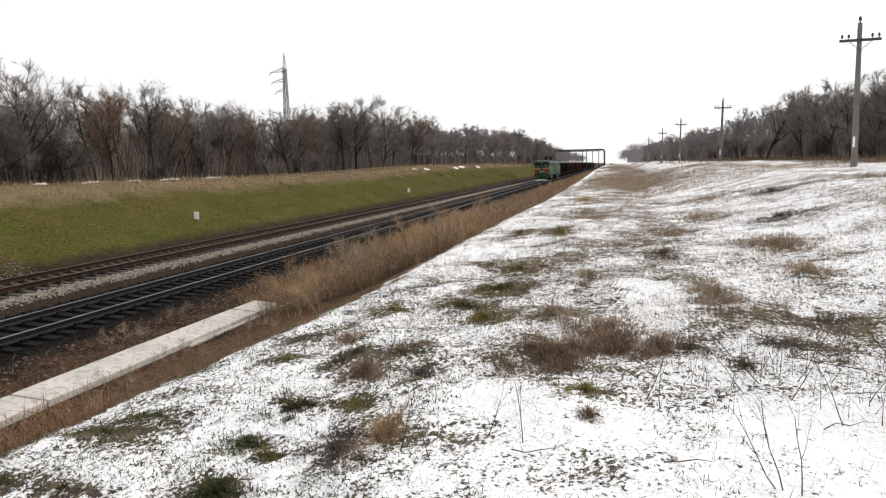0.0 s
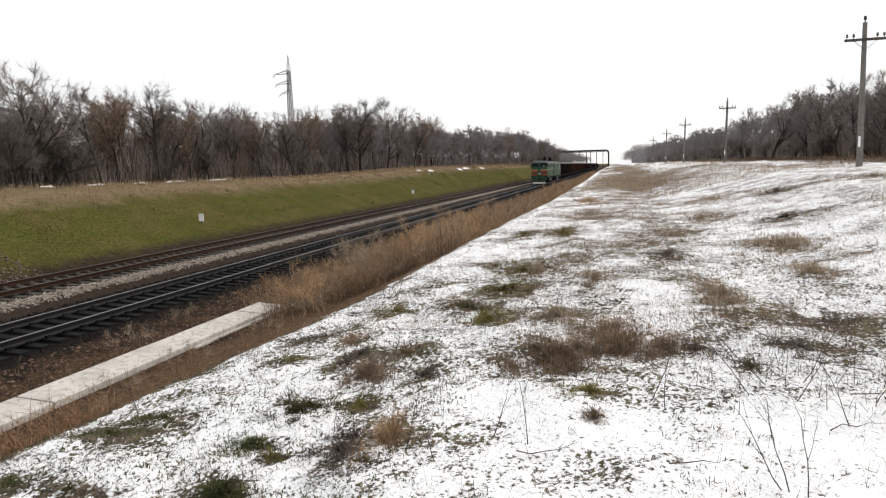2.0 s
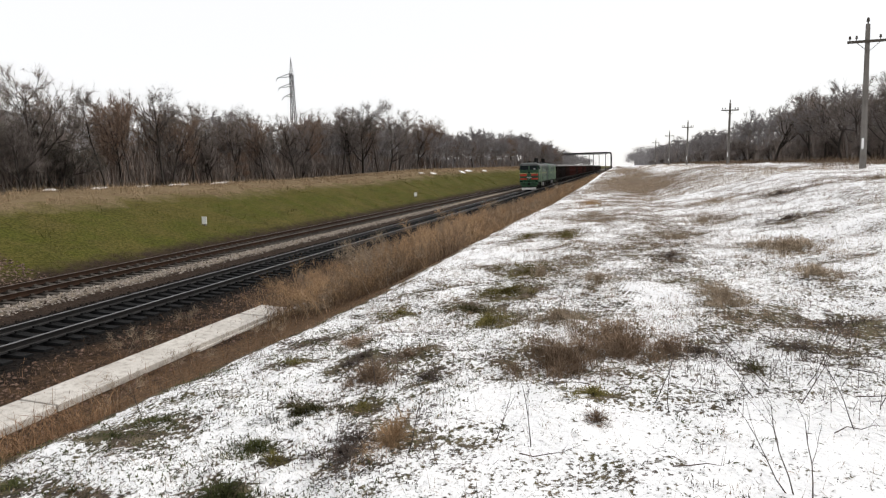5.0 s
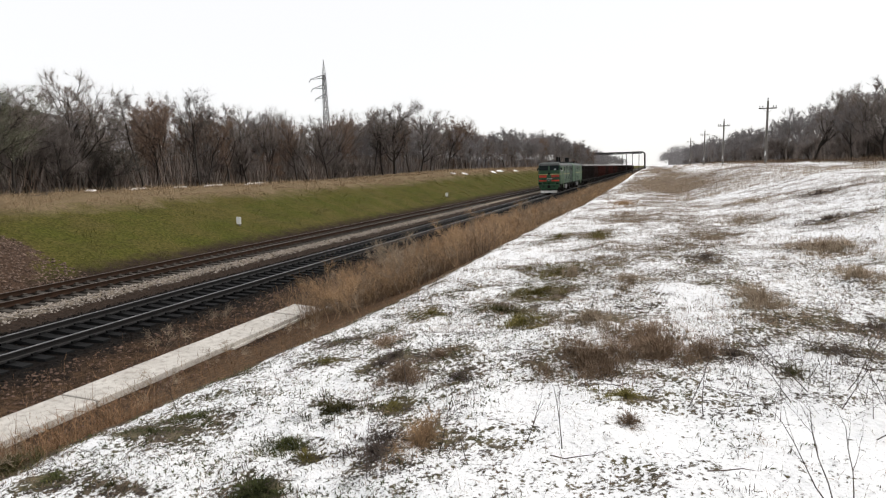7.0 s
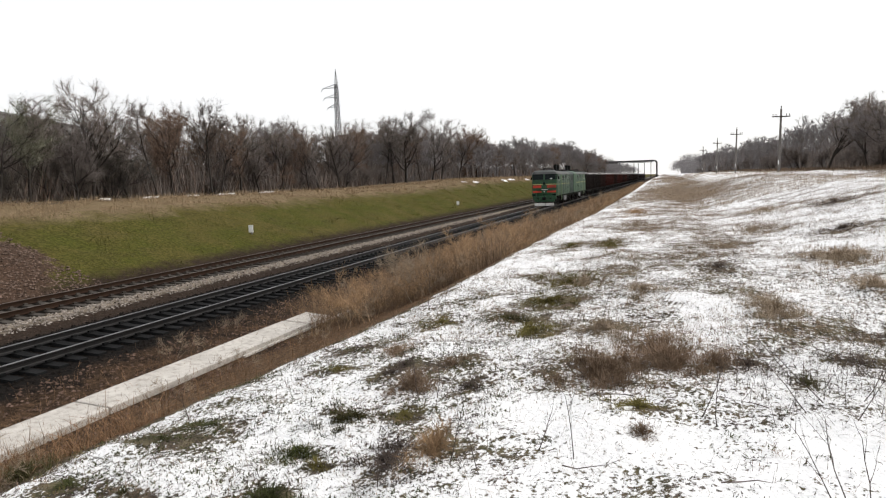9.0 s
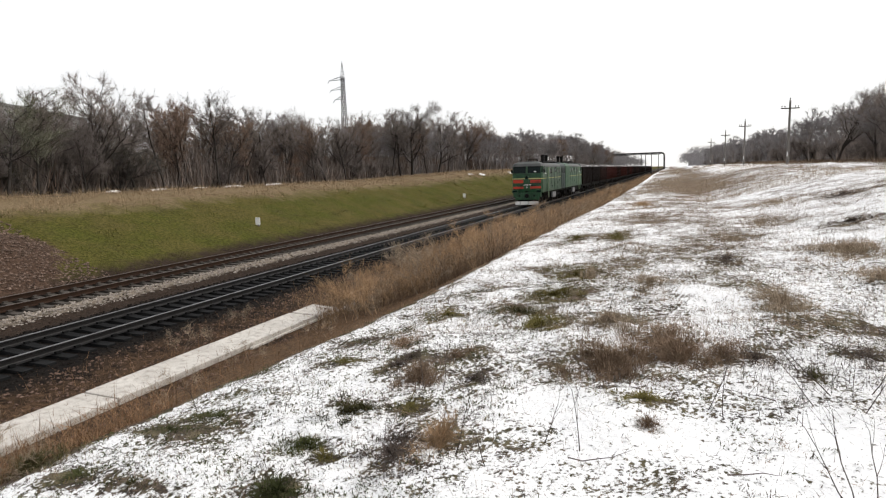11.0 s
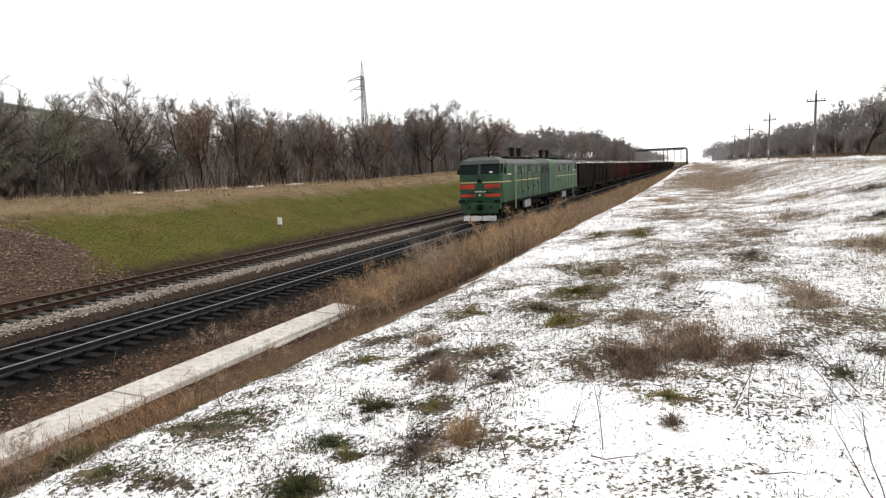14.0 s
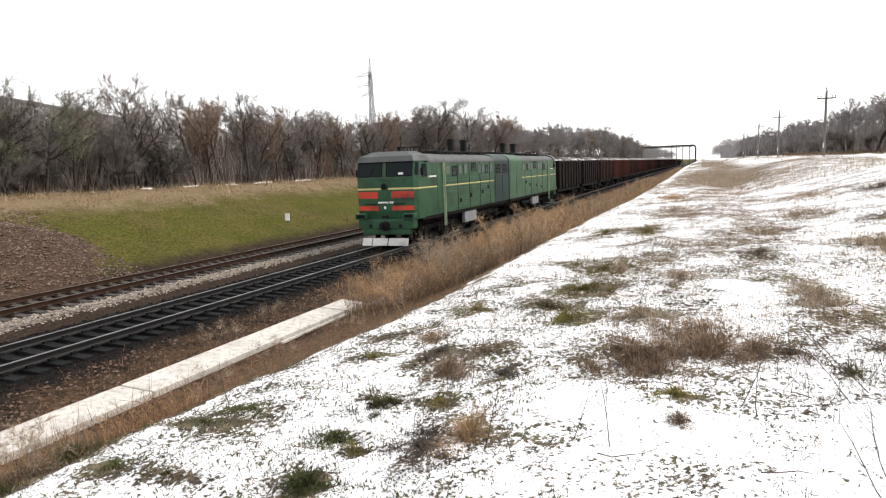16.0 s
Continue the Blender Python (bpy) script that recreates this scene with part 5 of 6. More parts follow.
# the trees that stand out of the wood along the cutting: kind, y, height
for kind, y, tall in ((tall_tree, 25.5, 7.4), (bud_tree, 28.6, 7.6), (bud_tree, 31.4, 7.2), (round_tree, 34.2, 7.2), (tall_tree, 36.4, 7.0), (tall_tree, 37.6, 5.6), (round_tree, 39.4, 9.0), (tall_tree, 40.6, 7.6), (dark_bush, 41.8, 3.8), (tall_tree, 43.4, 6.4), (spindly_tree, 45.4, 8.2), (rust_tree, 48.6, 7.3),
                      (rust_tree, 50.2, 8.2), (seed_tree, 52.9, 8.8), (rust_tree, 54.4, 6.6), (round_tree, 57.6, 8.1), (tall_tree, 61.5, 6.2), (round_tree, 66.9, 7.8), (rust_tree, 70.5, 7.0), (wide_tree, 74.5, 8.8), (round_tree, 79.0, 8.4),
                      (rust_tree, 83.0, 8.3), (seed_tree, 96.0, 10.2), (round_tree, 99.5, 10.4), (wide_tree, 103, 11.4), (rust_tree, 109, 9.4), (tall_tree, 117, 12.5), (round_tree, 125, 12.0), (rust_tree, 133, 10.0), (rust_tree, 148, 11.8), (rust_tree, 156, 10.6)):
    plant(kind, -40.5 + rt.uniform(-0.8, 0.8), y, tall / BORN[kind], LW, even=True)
y = 12.0
while y < 330:
    tall = 7.0 + 0.3 * smooth(38, 52, y) + 1.7 * smooth(78, 100, y) + 1.6 * smooth(140, 190, y) + 1.0 * smooth(200, 260, y)
    for dx in (4.0, 7.5, 11.0):
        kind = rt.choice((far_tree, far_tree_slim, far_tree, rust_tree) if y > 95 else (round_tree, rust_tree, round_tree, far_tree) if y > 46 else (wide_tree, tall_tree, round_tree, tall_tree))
        if y > 130:
            dx -= 3
        plant(kind, edge_left(y) - dx + rt.uniform(-1.5, 1.5), y + rt.uniform(-2, 2), tall / BORN[kind] * rt.uniform(0.85, 1.08), LW)
    for dx in (3.6, 6.5):
        kind = rt.choice((grey_bush, grey_bush, dark_bush) if y < 46 else (grey_bush, grey_bush, rust_bush))
        plant(kind, edge_left(y) - dx + rt.uniform(-1.2, 1.2), y + rt.uniform(-2, 2), rt.uniform(0.55, 0.95), "thicket")
    y += 3.2 + 0.02 * y
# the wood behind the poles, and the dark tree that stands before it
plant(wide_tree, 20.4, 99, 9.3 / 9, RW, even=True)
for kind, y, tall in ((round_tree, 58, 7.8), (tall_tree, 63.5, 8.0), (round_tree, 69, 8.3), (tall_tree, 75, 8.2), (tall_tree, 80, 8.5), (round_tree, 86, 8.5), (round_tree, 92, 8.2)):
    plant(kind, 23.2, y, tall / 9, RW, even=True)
y = 40.0
while y < 330:
    for dx in (3.0, 8.0):
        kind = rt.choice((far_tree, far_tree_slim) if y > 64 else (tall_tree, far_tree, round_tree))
        plant(kind, edge_right(y) + dx + rt.uniform(-2, 2), y + rt.uniform(-2, 2), (7.6 + 0.7 * smooth(60, 100, y)) / BORN[kind] * rt.uniform(0.88, 1.06), RW)
    for dx in (3.0, 6.5):
        plant(grey_bush, edge_right(y) + dx + rt.uniform(-1.5, 1.5), y + rt.uniform(-2, 2), rt.uniform(0.6, 1.0), "thicket")
    y += 5.2 + 0.02 * y


def far_woods():
    """The distant ends of both woods as one mass of twigs, their haze put into the bark colour."""
    rs = np.random.RandomState(9)
    tri = tree_data(31, 10.0, 0.15, 0.3, 9, 0.9, 1.6)[2][::9]
    out = []
    for i in range(320):
        y = rs.uniform(325, 760)
        x = edge_left(y) - rs.uniform(0, 26) if i % 2 else edge_right(y) + rs.uniform(0, 40)
        a, s = rs.uniform(0, 6.28), rs.uniform(0.85, 1.15) * (1.22 if i % 2 else 1.4)
        c, sn = math.cos(a), math.sin(a)
        t = tri.copy() * s
        ctr = t.mean(1, keepdims=True)
        t = ctr + (t - ctr) * 2.6
        t = np.stack([t[..., 0] * c - t[..., 1] * sn + x, t[..., 0] * sn + t[..., 1] * c + y, t[..., 2] + 0.8 - 1.0 * rs.rand()], -1)
        out.append(t)
    tagged(tri_mesh("far_woods", np.concatenate(out), M_BARK_HAZED), "distant bare woods along the railway", "woods", kind="stuff")


far_woods()


def brushwood(name, n, edge, sign, yr, tall, material, label, seed):
    """The dense mass of thin upright stems that fills the woods."""
    rs = np.random.RandomState(seed)
    py = yr[0] + (yr[1] - yr[0]) * rs.rand(n) ** 1.5
    px = np.array([edge(v) for v in py]) + sign * (2.5 + 26 * rs.rand(n) ** 1.4)
    pz = np.array([height(a, c) for a, c in zip(px, py)]) - 0.1
    hump = np.array([0.75 + 0.5 * noise.noise(Vector((a * 0.16, c * 0.16, 4))) for a, c in zip(px, py)])
    h = tall * hump * rs.uniform(0.35, 1.0, n)
    p = np.stack([px, py, pz + rs.rand(n) ** 2 * h * 0.5], 1)
    d = np.stack([rs.normal(0, 0.26, n), rs.normal(0, 0.26, n), np.ones(n)], 1) * (h * 0.7)[:, None]
    a = rs.uniform(0, math.pi, n)
    w = rs.uniform(0.012, 0.035, n) * (1 + py / 110)
    s = np.stack([np.cos(a), np.sin(a), np.zeros(n)], 1) * w[:, None]
    tagged(tri_mesh(name, np.stack([p - s, p + s, p + d], 1), material), label, "brushwood", kind="stuff")


brushwood("brushwood", 42000, edge_left, -1, (8, 140), 7.0, M_BARK, "grey brushwood filling the wood along the cutting", 81)
brushwood("brushwood", 9000, edge_left, -1, (20, 340), 4.6, M_BARK_RED, "russet brushwood in the wood along the cutting", 82)
# the distant brushwood has haze painted in as a lighter grey
brushwood("brushwood", 15000, edge_left, -1, (105, 480), 7.0, M_BARK_HAZED, "grey brushwood filling the distant wood, lightened for haze", 84)
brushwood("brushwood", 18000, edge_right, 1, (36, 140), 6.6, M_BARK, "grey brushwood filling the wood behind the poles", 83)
brushwood("brushwood", 16000, edge_right, 1, (120, 520), 7.6, M_BARK_HAZED, "grey brushwood filling the distant wood, lightened for haze", 85)


# ---- grasses and weeds ----
def blades(rs, px, py, length, width, lean, z=None, rise=1.0):
    """Bent blades as two slivers each, from arrays of places."""
    n = len(px)
    pz = np.array([height(a, b) for a, b in zip(px, py)]) - 0.02 if z is None else z
    p = np.stack([px, py, pz], 1)
    a = rs.uniform(0, 2 * math.pi, n)
    t = np.abs(rs.normal(0, lean, n))
    d = np.stack([np.cos(a) * t, np.sin(a) * t, np.full(n, rise)], 1)
    d /= np.linalg.norm(d, axis=1)[:, None]
    ln = (length * rs.uniform(0.45, 1.15, n))[:, None]
    s = np.stack([-np.sin(a), np.cos(a), rs.normal(0, 0.3, n)], 1) * (width * rs.uniform(0.6, 1.3, n))[:, None]
    mid = p + d * ln * 0.55
    bend = d + np.stack([np.cos(a), np.sin(a), -0.6 * np.ones(n)], 1) * rs.uniform(0.0, 0.8, n)[:, None]
    tip = mid + bend * ln * 0.45
    return np.concatenate([np.stack([p - s, p + s, mid], 1), np.stack([mid - s * 0.7, mid + s * 0.7, tip], 1)])


def tuft(name, label, x, y, rx, ry, n, length, width, lean, material, seed, category="grass tuft", group="tufts on the snowy bank", rise=1.0):
    rs = np.random.RandomState(seed)
    r = np.abs(rs.normal(0, 0.55, n)).clip(0, 1.7)
    a = rs.uniform(0, 2 * math.pi, n)
    wob = 1 + 0.3 * np.sin(3 * a + seed) + 0.2 * np.sin(7 * a + 2 * seed)
    px, py = x + rx * r * wob * np.cos(a), y + ry * r * wob * np.sin(a)
    # gathered into smaller clumps, with a loose rest
    k = max(5, int(26 * rx * ry / 0.5))
    heart = rs.randint(0, n, k)
    nearest = np.argmin((px[:, None] - px[heart]) ** 2 + (py[:, None] - py[heart]) ** 2, 1)
    pull = np.where(rs.rand(n) < 0.75, rs.uniform(0.35, 0.8, n), 0.0)
    px, py = px + pull * (px[heart][nearest] - px), py + pull * (py[heart][nearest] - py)
    ln = length * (1.15 - 0.4 * r) * rs.uniform(0.55, 1.25, k)[nearest]
    return tagged(tri_mesh(name, blades(rs, px, py, ln, width, lean, rise=rise), material), label, category, group, "stuff")


TUFT_LOOK = {"moss": (M_MOSS, "dark green-brown matted plants in a hole in the snow"), "green": (M_GREEN, "green grass tuft poking through thin snow"), "olive": (M_OLIVE, "olive-brown grass tuft poking through thin snow"),
             "dry": (M_DRY, "dry straw-coloured grass tuft on the snow"), "weed": (M_WEED, "brown withered weed clump on the snow"), "twig": (M_TWIG, "dark matted plant stems on the snow"), "straw": (M_STRAW, "pale straw-brown grass clump on the snow")}
for i, (x, y, rx, ry, n, ln, look_key) in enumerate(TUFTS):
    mat_like = look_key in ("moss", "green", "olive", "twig")
    tuft("grass_tuft", TUFT_LOOK[look_key][1], x, y, rx * (1.5 if mat_like else 1.1), ry * (1.4 if mat_like else 1.1), int(n * (2.0 if mat_like else 1.25)), ln, (0.0042 if mat_like else 0.0017) + 0.0003 * y, 2.2 if mat_like else 1.0, TUFT_LOOK[look_key][0], 40 + i, rise=0.45 if mat_like else 1.0)


def sown(name, label, category, n, xr, yr, length, width, lean, material, seed, power=1.5, keep=None):
    rs = np.random.RandomState(seed)
    px = rs.uniform(xr[0], xr[1], n)
    py = yr[0] + (yr[1] - yr[0]) * rs.rand(n) ** power
    if keep:
        ok = np.array([keep(a, b) for a, b in zip(px, py)], bool)
        px, py = px[ok], py[ok]
    w = width * (1 + py / 25)
    return tagged(tri_mesh(name, blades(rs, px, py, np.full(len(px), length), w, lean), material), label, category, kind="stuff")


def sprigs(label, n, k, xr, yr, length, width, lean, material, seed, wide=0.04):
    """Small clusters of leaves and stems lying in the snow."""
    rs = np.random.RandomState(seed)
    cx = rs.uniform(xr[0], xr[1], n)
    cy = yr[0] + (yr[1] - yr[0]) * rs.rand(n) ** 1.5
    ok = np.array([edge_in(a, b) and noise.noise(Vector((a * 0.9, b * 0.9, seed))) > (0.3 if a > -1.1 and b < 5.2 else -0.2) for a, b in zip(cx, cy)], bool)
    cx, cy = np.repeat(cx[ok], k), np.repeat(cy[ok], k)
    a = rs.uniform(0, 3.14, len(cx) // k).repeat(k)
    u = rs.normal(0, wide, len(cx))
    v = rs.normal(0, wide * 0.35, len(cx))
    px, py = cx + u * np.cos(a) - v * np.sin(a), cy + u * np.sin(a) + v * np.cos(a)
    tri = blades(rs, px, py, np.full(len(px), length), np.full(len(px), width) * (1 + py / 25), lean)
    tagged(tri_mesh("snow_sprigs", tri, material), label, "plants", kind="stuff")


def edge_in(a, b):
    return a > bank_edge(b) + 0.03


def edge_out(a, b):
    return a < bank_edge(b) - 0.05


def clump(x, y, f, cut):
    cut += 0.16 * smooth(-1.5, -0.8, x) * (1 - smooth(4.8, 5.6, y))
    return noise.noise(Vector((x * f, y * f, 1.5))) > cut


sprigs("dark sprigs of withered plants in the snow", 2600, 14, (-4.3, 6), (2.2, 15), 0.055, 0.005, 1.8, M_TWIG, 77)
sprigs("green sprigs of weeds in the snow", 1500, 14, (-4.3, 4), (2.2, 12), 0.06, 0.006, 1.6, M_GREEN, 78)
sprigs("olive sprigs of grass in the snow", 1900, 14, (-4.2, 8), (2.2, 20), 0.055, 0.0035, 1.4, M_OLIVE, 79)
sprigs("brown sprigs of dry weeds in the snow", 2200, 12, (-4, 10), (3, 26), 0.09, 0.0025, 1.0, M_WEED, 80, 0.06)
sprigs("dark green low weeds in the thin snow", 1500, 18, (-4.4, -1.0), (2.2, 8), 0.05, 0.007, 1.8, M_GREEN, 91, 0.06)
sprigs("dark matted sprigs in the thin snow", 1500, 18, (-4.4, -0.9), (2.2, 9), 0.05, 0.006, 2.0, M_TWIG, 92, 0.06)
sprigs("grey-brown dead stems in the snow", 2600, 12, (-4, 9), (7, 30), 0.11, 0.003, 1.3, M_WEED, 93, 0.09)
sown("snow_stubble", "short dark grass stems poking through the snow", "grass", 36000, (-4.6, 8), (2, 26), 0.05, 0.003, 1.8, M_TWIG, 61, 1.8, lambda a, b: edge_in(a, b) and clump(a, b, 1.7, -0.05))
sown("snow_stubble", "short olive grass stems poking through the snow", "grass", 36000, (-4.6, 9), (2, 30), 0.055, 0.0028, 1.5, M_OLIVE, 62, 1.7, lambda a, b: edge_in(a, b) and clump(a, b, 0.9, 0.0))
sown("snow_stubble", "short brown stalks poking through the snow", "grass", 22000, (-4.2, 12), (3, 45), 0.075, 0.0026, 1.2, M_WEED, 71, 1.5, lambda a, b: edge_in(a, b) and clump(a + 4, b, 0.6, -0.05))
sown("snow_litter", "fine grey-brown dead grass stems lying in the snow", "grass", 60000, (-4.6, 11), (2.2, 34), 0.09, 0.0018, 2.2, M_WEED, 74, 1.5, lambda a, b: edge_in(a, b) and clump(a - 3, b, 0.8, -0.22))
sown("snow_litter", "pale straw stems standing in the snow", "grass", 26000, (-2.5, 11), (6, 36), 0.15, 0.0018, 1.0, M_STRAW, 75, 1.3, lambda a, b: edge_in(a, b) and clump(a + 7, b, 0.45, -0.1))
sown("snow_litter", "dark fine twigs lying in the snow", "grass", 26000, (-4.6, 10), (2.2, 28), 0.11, 0.002, 2.4, M_TWIG, 76, 1.6, lambda a, b: edge_in(a, b) and clump(a + 2, b - 4, 0.9, -0.1))
sown("tangled_stems", "long dark bent stems tangled over the snow", "weeds", 520, (0.5, 2.6), (4.5, 6.8), 0.5, 0.0022, 1.8, M_TWIG, 94, 1.0)
sown("tangled_stems", "thin brown stems standing in the snow", "weeds", 260, (-3.8, 2.6), (3.0, 7.5), 0.28, 0.0016, 0.9, M_WEED, 95, 1.0, edge_in)
sown("snow_weeds", "thin brown weed stems standing in the snow", "weeds", 11000, (-1, 13), (5, 44), 0.2, 0.0026, 0.7, M_WEED, 63, 1.4, lambda a, b: clump(a + 9, b, 0.5, 0.0))
sown("bank_weeds", "tall golden-brown dry weeds on the bank's slope", "weeds", 44000, (-10.4, -3.6), (11, 150), 1.0, 0.004, 1.15, M_DRY, 64, 2.0, lambda a, b: edge_out(a, b) and (b > 17 or b > 17.5 - 4 * noise.noise(Vector((a, b * 0.7, 0)))))
sown("bank_weeds", "brown withered weeds on the bank's slope", "weeds", 14000, (-9.3, -3.9), (16, 120), 1.0, 0.004, 0.6, M_WEED, 65, 1.9, edge_out)
sown("slope_stubble", "short dry stubble on the bank's slope", "weeds", 11000, (-9.2, -3.8), (2, 40), 0.11, 0.0032, 0.9, M_RUSSET, 73, 1.3, edge_out)
sown("edge_weeds", "dry weeds standing along the bank's edge", "weeds", 2600, (-6.8, -4.4), (2, 9.5), 0.5, 0.0032, 0.6, M_RUSSET, 72, 1.0, lambda a, b: edge_out(a, b) and (b < 4.6 or clump(a, b, 0.9, 0.22)))
tuft("grass_tuft", "dark green weeds at the bank's edge", -4.3, 2.75, 0.35, 0.3, 900, 0.14, 0.004, 0.9, M_MOSS, 99)
tuft("grass_tuft", "dark green weeds at the bank's edge", -4.45, 3.45, 0.4, 0.35, 1100, 0.17, 0.004, 0.9, M_MOSS, 97)
tuft("grass_tuft", "dark matted weeds at the bank's edge", -4.75, 3.3, 0.5, 0.5, 1500, 0.2, 0.004, 0.9, M_TWIG, 98)
sown("edge_weeds", "dry weeds thick at the bank's corner", "weeds", 5200, (-6.2, -3.9), (2.0, 4.8), 0.36, 0.003, 0.8, M_RUSSET, 88, 1.0, edge_out)
sown("ditch_weeds", "sparse dry weeds in the ditch", "weeds", 2600, (-11.8, -8.2), (4, 40), 0.5, 0.0032, 0.7, M_RUSSET, 66, 1.4)
sown("crest_grass", "tall dry pale grass along the crest of the cutting", "grass", 80000, (-36.5, -30.0), (12, 300), 0.5, 0.0045, 1.7, M_DRY_PALE, 67, 1.7, lambda a, b: noise.noise(Vector((a * 0.7, b * 0.35, 5))) > -0.12 and a < -30.4 + 1.6 * noise.noise(Vector((b * 0.16, 0, 8))) + 0.7 * noise.noise(Vector((b * 0.7, 0, 3))))
sown("slope_grass", "olive green grass on the slope of the cutting", "grass", 44000, (-31, -23.4), (14, 190), 0.13, 0.007, 1.1, M_SLOPE, 68, 1.6, lambda a, b: mound(a, b) == 0 and clump(a, b, 0.25, -0.3))
sown("slope_tussocks", "dark tussocks on the slope of the cutting", "grass", 30000, (-30.5, -23.6), (14, 120), 0.2, 0.007, 1.0, M_MOSS, 87, 1.6, lambda a, b: mound(a, b) == 0 and noise.noise(Vector((a * 0.9, b * 0.4, 21))) > 0.42)
sown("far_bank_grass", "dry brown grass on the far bank", "grass", 24000, (-3.5, 12), (38, 240), 0.3, 0.005, 0.7, M_STRAW, 69, 1.6, lambda a, b: a > bank_edge(b) + 1.1 and noise.noise(Vector((a * 0.3, b * 0.08, 6))) > -0.1)
sown("wood_edge_grass", "dry brown grass below the trees behind the poles", "grass", 26000, (13.5, 26), (34, 220), 0.6, 0.004, 0.8, M_WEED, 70, 1.5, lambda a, b: clump(a, b, 0.35, -0.15))


# ---- tangled dry shrubs on the slope of the bank ----
shrubs = [make_tree("dry_shrub", "tangled golden-brown dry shrub on the bank", "dry shrubs", 51 + i, 1.15, 0.006, 0.1, 3, 1.2, m, m, 0.3, stems=3, twigs=2) for i, m in enumerate((M_DRY, M_STRAW, M_DRY))]
unused += shrubs
for i in range(64):
    y = 14.5 + 45 * (i / 64) ** 1.5 + rt.uniform(-0.8, 0.8)
    x = rt.uniform(-9.4, bank_edge(y) - 0.35)
    if y < 20.5 and x < -7.6:
        x = rt.uniform(-7.4, bank_edge(y) - 0.4)
    plant(rt.choice(shrubs), x, y, rt.uniform(0.65, 1.15), "dry shrubs")
for i in range(26):
    y = 15.5 + 16 * i / 26 + rt.uniform(-0.5, 0.5)
    plant(rt.choice(shrubs), rt.uniform(-8.6, -5.6) + 0.02 * y, y, rt.uniform(0.95, 1.45), "dry shrubs")
for x, y, k in ((-4.6, 2.6, 0.5), (-4.9, 3.1, 0.6), (-4.7, 3.6, 0.4), (-5.3, 2.8, 0.6), (-5.6, 3.4, 0.55), (-5.9, 4.3, 0.45), (-6.6, 5.6, 0.4), (-7.4, 8.2, 0.5), (-10.9, 12.5, 0.6), (-11.3, 15.5, 0.6), (-8.2, 11.0, 0.5), (-7.0, 12.6, 0.5)):
    plant(shrubs[1], x, y, k, "dry shrubs")


# ---- last snow on the crest of the cutting and on the far bank ----
def snow_patch(x, y, rx, ry, seed):
    rs = random.Random(seed)
    bm = BM()
    ring = []
    c = bm.verts.new((0, 0, 0.1))
    for i in range(18):
        a = 2 * math.pi * i / 18
        k = rs.uniform(0.6, 1.1)
        ring.append((bm.verts.new((rx * k * 0.7 * math.cos(a), ry * k * 0.7 * math.sin(a), 0.08 + rs.uniform(-0.02, 0.02))), bm.verts.new((rx * k * math.cos(a), ry * k * math.sin(a), -0.06))))
    for i in range(18):
        (a, b), (d, e) = ring[i], ring[(i + 1) % 18]
        bm.faces.new((c, a, d))
        bm.faces.new((a, b, e, d))
    ob = part("snow_patch", bm, M_SNOW)
    e = 0.5
    sx = (height(x + e, y) - height(x - e, y)) / (2 * e)
    ob.location, ob.rotation_euler = (x, y, height(x, y) + 0.03), (0, -math.atan(sx), 0)
    tagged(ob, "small remnant patch of old snow on dry grass", "snow patch", "snow remnants")


for i, (x, y, rx, ry) in enumerate(((-31.0, 113, 0.6, 1.8), (-31.6, 108, 0.6, 1.0), (-30.8, 135, 0.7, 2.0), (-31.2, 143, 0.6, 3.0), (-31.0, 160, 0.6, 2.5), (-36.3, 50, 0.22, 1.6), (-36.6, 57, 0.25, 2.2), (-36.4, 41, 0.2, 1.2), (-36.5, 36.5, 0.2, 0.7), (-36.8, 46, 0.18, 1.0))):
    snow_patch(x, y, rx, ry, 300 + i)


# ---- bare saplings in the snow ----
def sapling(x, y, tall, seed, lean):
    rs = random.Random(seed)
    th_bm = BM()

    def shoot(p, d, length, r, depth):
        for k in range(4):
            d = (d + Vector((rs.uniform(-0.16, 0.16), rs.uniform(-0.16, 0.16), rs.uniform(-0.02, 0.1)))).normalized()
            q = p + d * length / 4
            tube(th_bm, p, q, r, r * 0.8, 5)
            p, r = q, r * 0.8
            if depth and k:
                shoot(p, (d + Vector((rs.uniform(-0.7, 0.7), rs.uniform(-0.7, 0.7), 0.1))).normalized(), length * rs.uniform(0.3, 0.55), r * 0.7, depth - 1)

    shoot(Vector((0, 0, -0.03)), Vector((lean[0], lean[1], 1)).normalized(), tall, 0.004, 2)
    ob = part("sapling", th_bm, M_TWIG)
    ob.location = (x, y, height(x, y))
    return tagged(ob, "thin bare dark sapling standing in the snow", "sapling", "bare saplings on the bank")


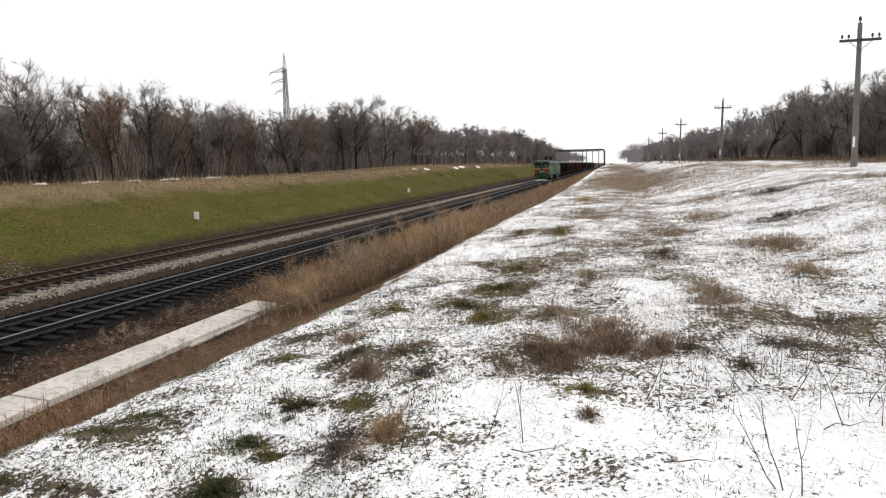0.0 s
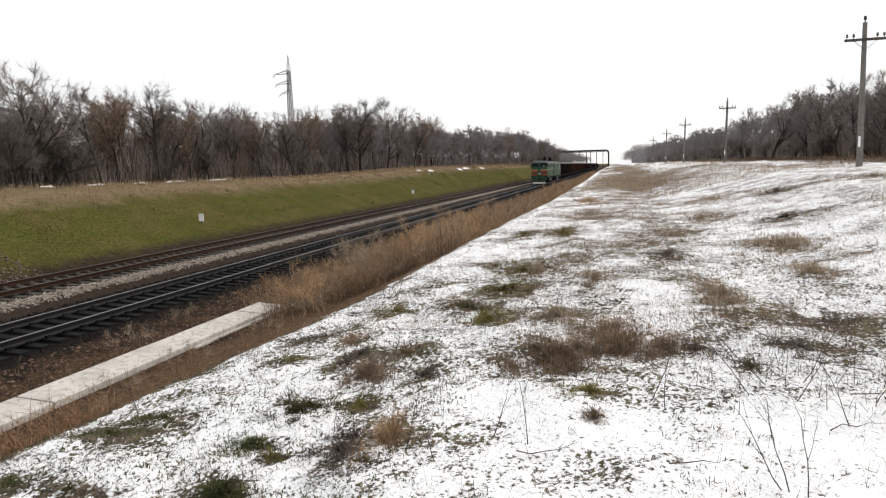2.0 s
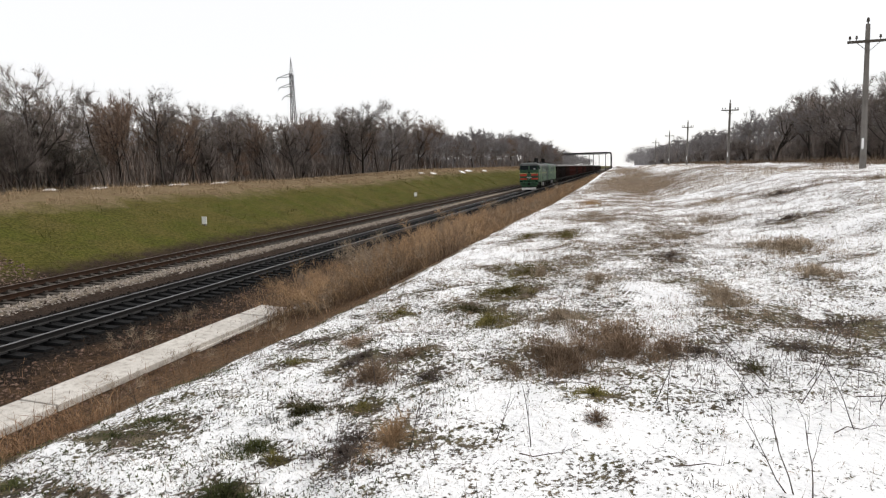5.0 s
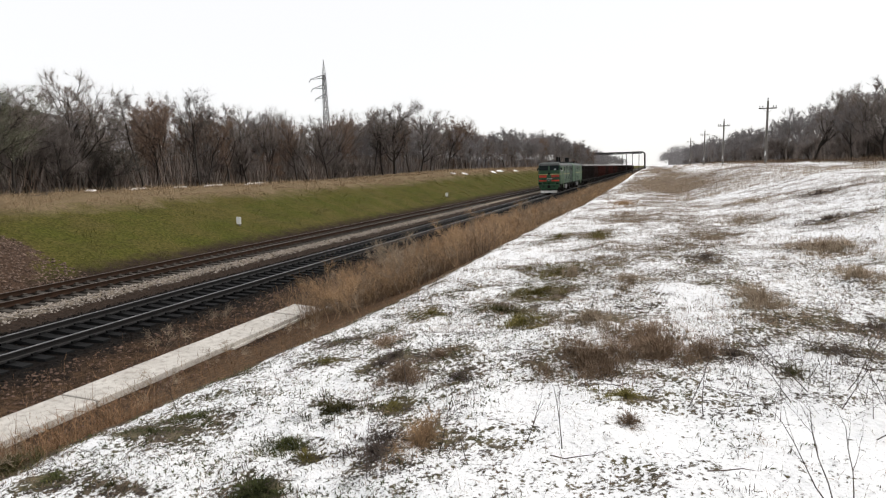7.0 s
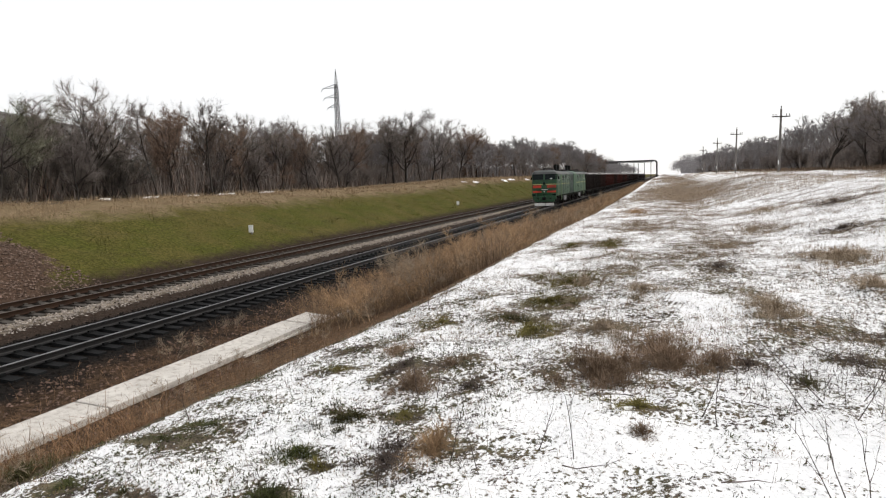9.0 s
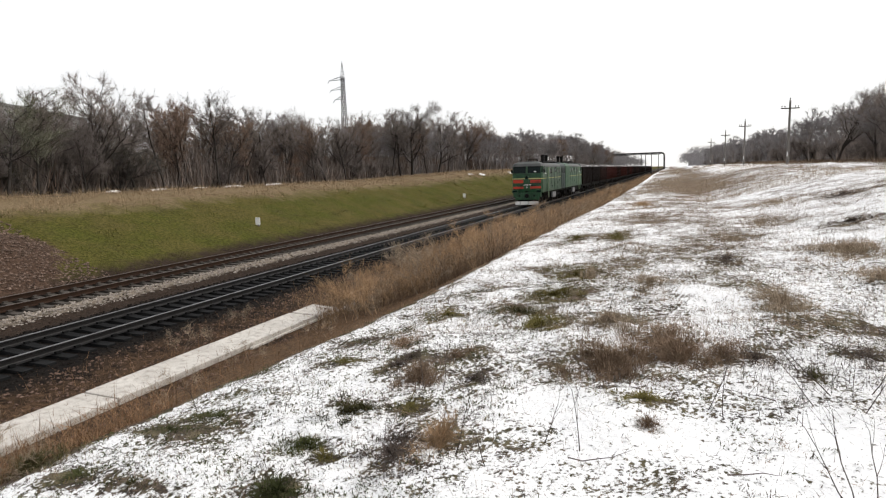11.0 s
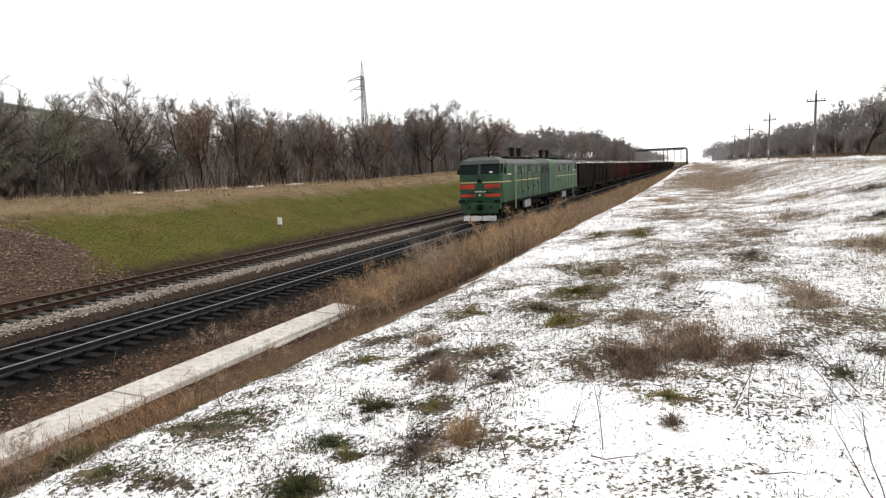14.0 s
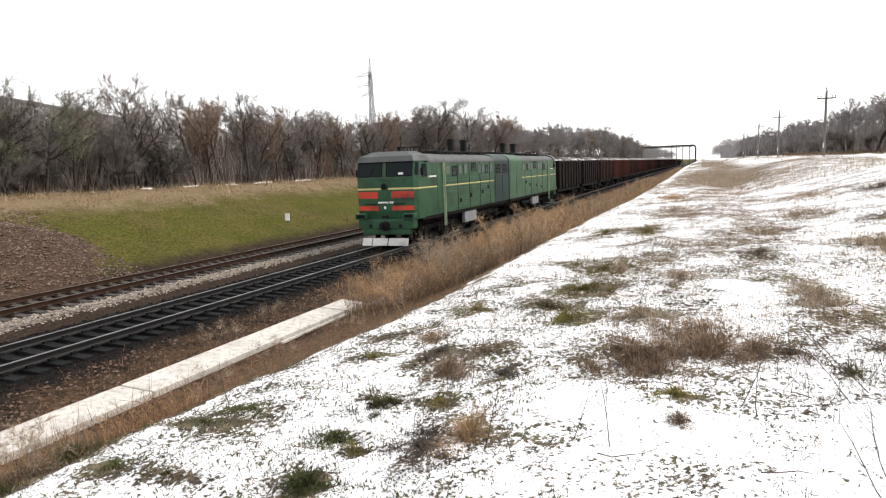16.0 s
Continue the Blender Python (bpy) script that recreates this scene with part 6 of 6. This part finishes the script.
for i, (x, y, t, ln) in enumerate(((0.88, 3.55, 0.5, (-0.4, 0.1)), (0.86, 3.55, 0.44, (-0.62, 0.15)), (0.95, 3.5, 0.42, (0.15, 0.1)), 
                                   (-1.55, 3.35, 0.35, (0.1, 0.1)), (-1.25, 3.75, 0.4, (0.2, 0.2)), (-1.9, 5.0, 0.45, (-0.2, 0.1)), (-1.75, 5.0, 0.4, (0.2, 0)), (-0.7, 8.4, 0.5, (0.1, 0)),
                                   (-2.9, 8.6, 0.6, (0.2, 0.1)), (-2.7, 8.2, 0.5, (-0.2, 0.1)), (-3.3, 9.2, 0.5, (0.1, 0.1)), (-0.5, 3.9, 0.4, (-0.1, 0.2)), (0.35, 4.6, 0.4, (0.0, 0.1)),
                                   (1.9, 5.2, 0.5, (0.5, 0.1)), (2.2, 5.6, 0.5, (-0.6, 0.1)), (1.7, 4.9, 0.4, (0.7, 0.2)), (2.6, 6.4, 0.5, (0.4, 0.2)), (-3.7, 4.4, 0.25, (-0.1, 0.0)),
                                   (0.95, 4.9, 0.5, (-0.8, 0.1)), (1.1, 5.1, 0.55, (-0.9, 0.4)), (1.2, 4.8, 0.45, (0.5, -0.2)), (1.35, 5.3, 0.5, (0.9, 0.2)), (1.45, 4.5, 0.45, (-0.3, 0.3)),
                                   (1.0, 5.7, 0.5, (-1.0, 0.1)), (1.6, 5.8, 0.5, (0.3, 0.1)), (0.25, 4.75, 0.35, (0.4, 0.1)), (-0.75, 4.0, 0.3, (0.5, 0.2)), (-1.0, 3.6, 0.25, (-0.4, 0.1)))):
    sapling(x, y, t, 70 + i, ln)


# ---- fallen sticks on the snow ----
def stick(x, y, turn, length, seed):
    rs = random.Random(seed)
    bm = BM()
    p, a, r = Vector((x, y, height(x, y) + 0.02)), radians(turn), 0.0042
    for k in range(6):
        a += rs.uniform(-0.3, 0.3)
        nx, ny = p.x + math.cos(a) * length / 6, p.y + math.sin(a) * length / 6
        q = Vector((nx, ny, height(nx, ny) + 0.02 + rs.uniform(0, 0.03)))
        tube(bm, p, q, r, r * 0.85, 5)
        if k in (2, 4):
            s = q + Vector((math.cos(a + 0.8), math.sin(a + 0.8), 0.3)) * length * 0.22
            tube(bm, q, s, r * 0.6, r * 0.3, 5)
        p, r = q, r * 0.85
    bmesh.ops.remove_doubles(bm, verts=bm.verts, dist=0.004)
    tagged(part("stick", bm, M_TWIG), "thin dark fallen stick lying on the snow", "stick", "fallen sticks")


for i, (x, y, t, ln) in enumerate(((-0.55, 3.75, 5, 0.5), (0.3, 3.65, 8, 0.55), (-1.0, 6.1, 150, 0.5), (-2.2, 9.6, 30, 0.9), (-1.9, 10.4, 10, 0.8), (0.7, 4.9, 160, 0.6), (1.6, 5.0, 20, 0.7), (1.9, 5.6, 150, 0.8), (-0.2, 5.1, 175, 0.4), (2.4, 6.2, 165, 0.7), (1.3, 4.4, 35, 0.5), (-3.0, 6.3, 120, 0.4))):
    stick(x, y, t, ln, 400 + i)

# ---- what moves ----
TRAIN = [(0, 143.9), (1.5, 134.3), (3.5, 121.1), (5.5, 107.8), (7, 97.6), (9, 83.6), (10.5, 72.5), (12, 60.9), (13.5, 49.1), (14.5, 41.0), (16, 28.7)]


def motions():
    walk(loco_lead, [(t, pose(NEAR_X, y, 0)) for t, y in TRAIN])
    walk(loco_rear, [(t, pose(NEAR_X, y + 2 * L_SEC + 0.3, 0, 0, 0, 180)) for t, y in TRAIN])
    for i, w in enumerate(wagons):
        walk(w, [(t, pose(NEAR_X, y + 2 * L_SEC + 1.45 + W_LEN * i, 0)) for t, y in TRAIN])
    ts = [i / 15 for i in range(241)]
    run = np.interp(ts, [r[0] for r in TRAIN], [TRAIN[0][1] - r[1] for r in TRAIN])
    for wheels, way in ((wheels_lead, 1), (wheels_rear, -1)):
        for w in wheels:
            x, y, z = w.location
            walk(w, [(t, pose(x, y, z, way * math.degrees(d / 0.52))) for t, d in zip(ts, run)])


motions()
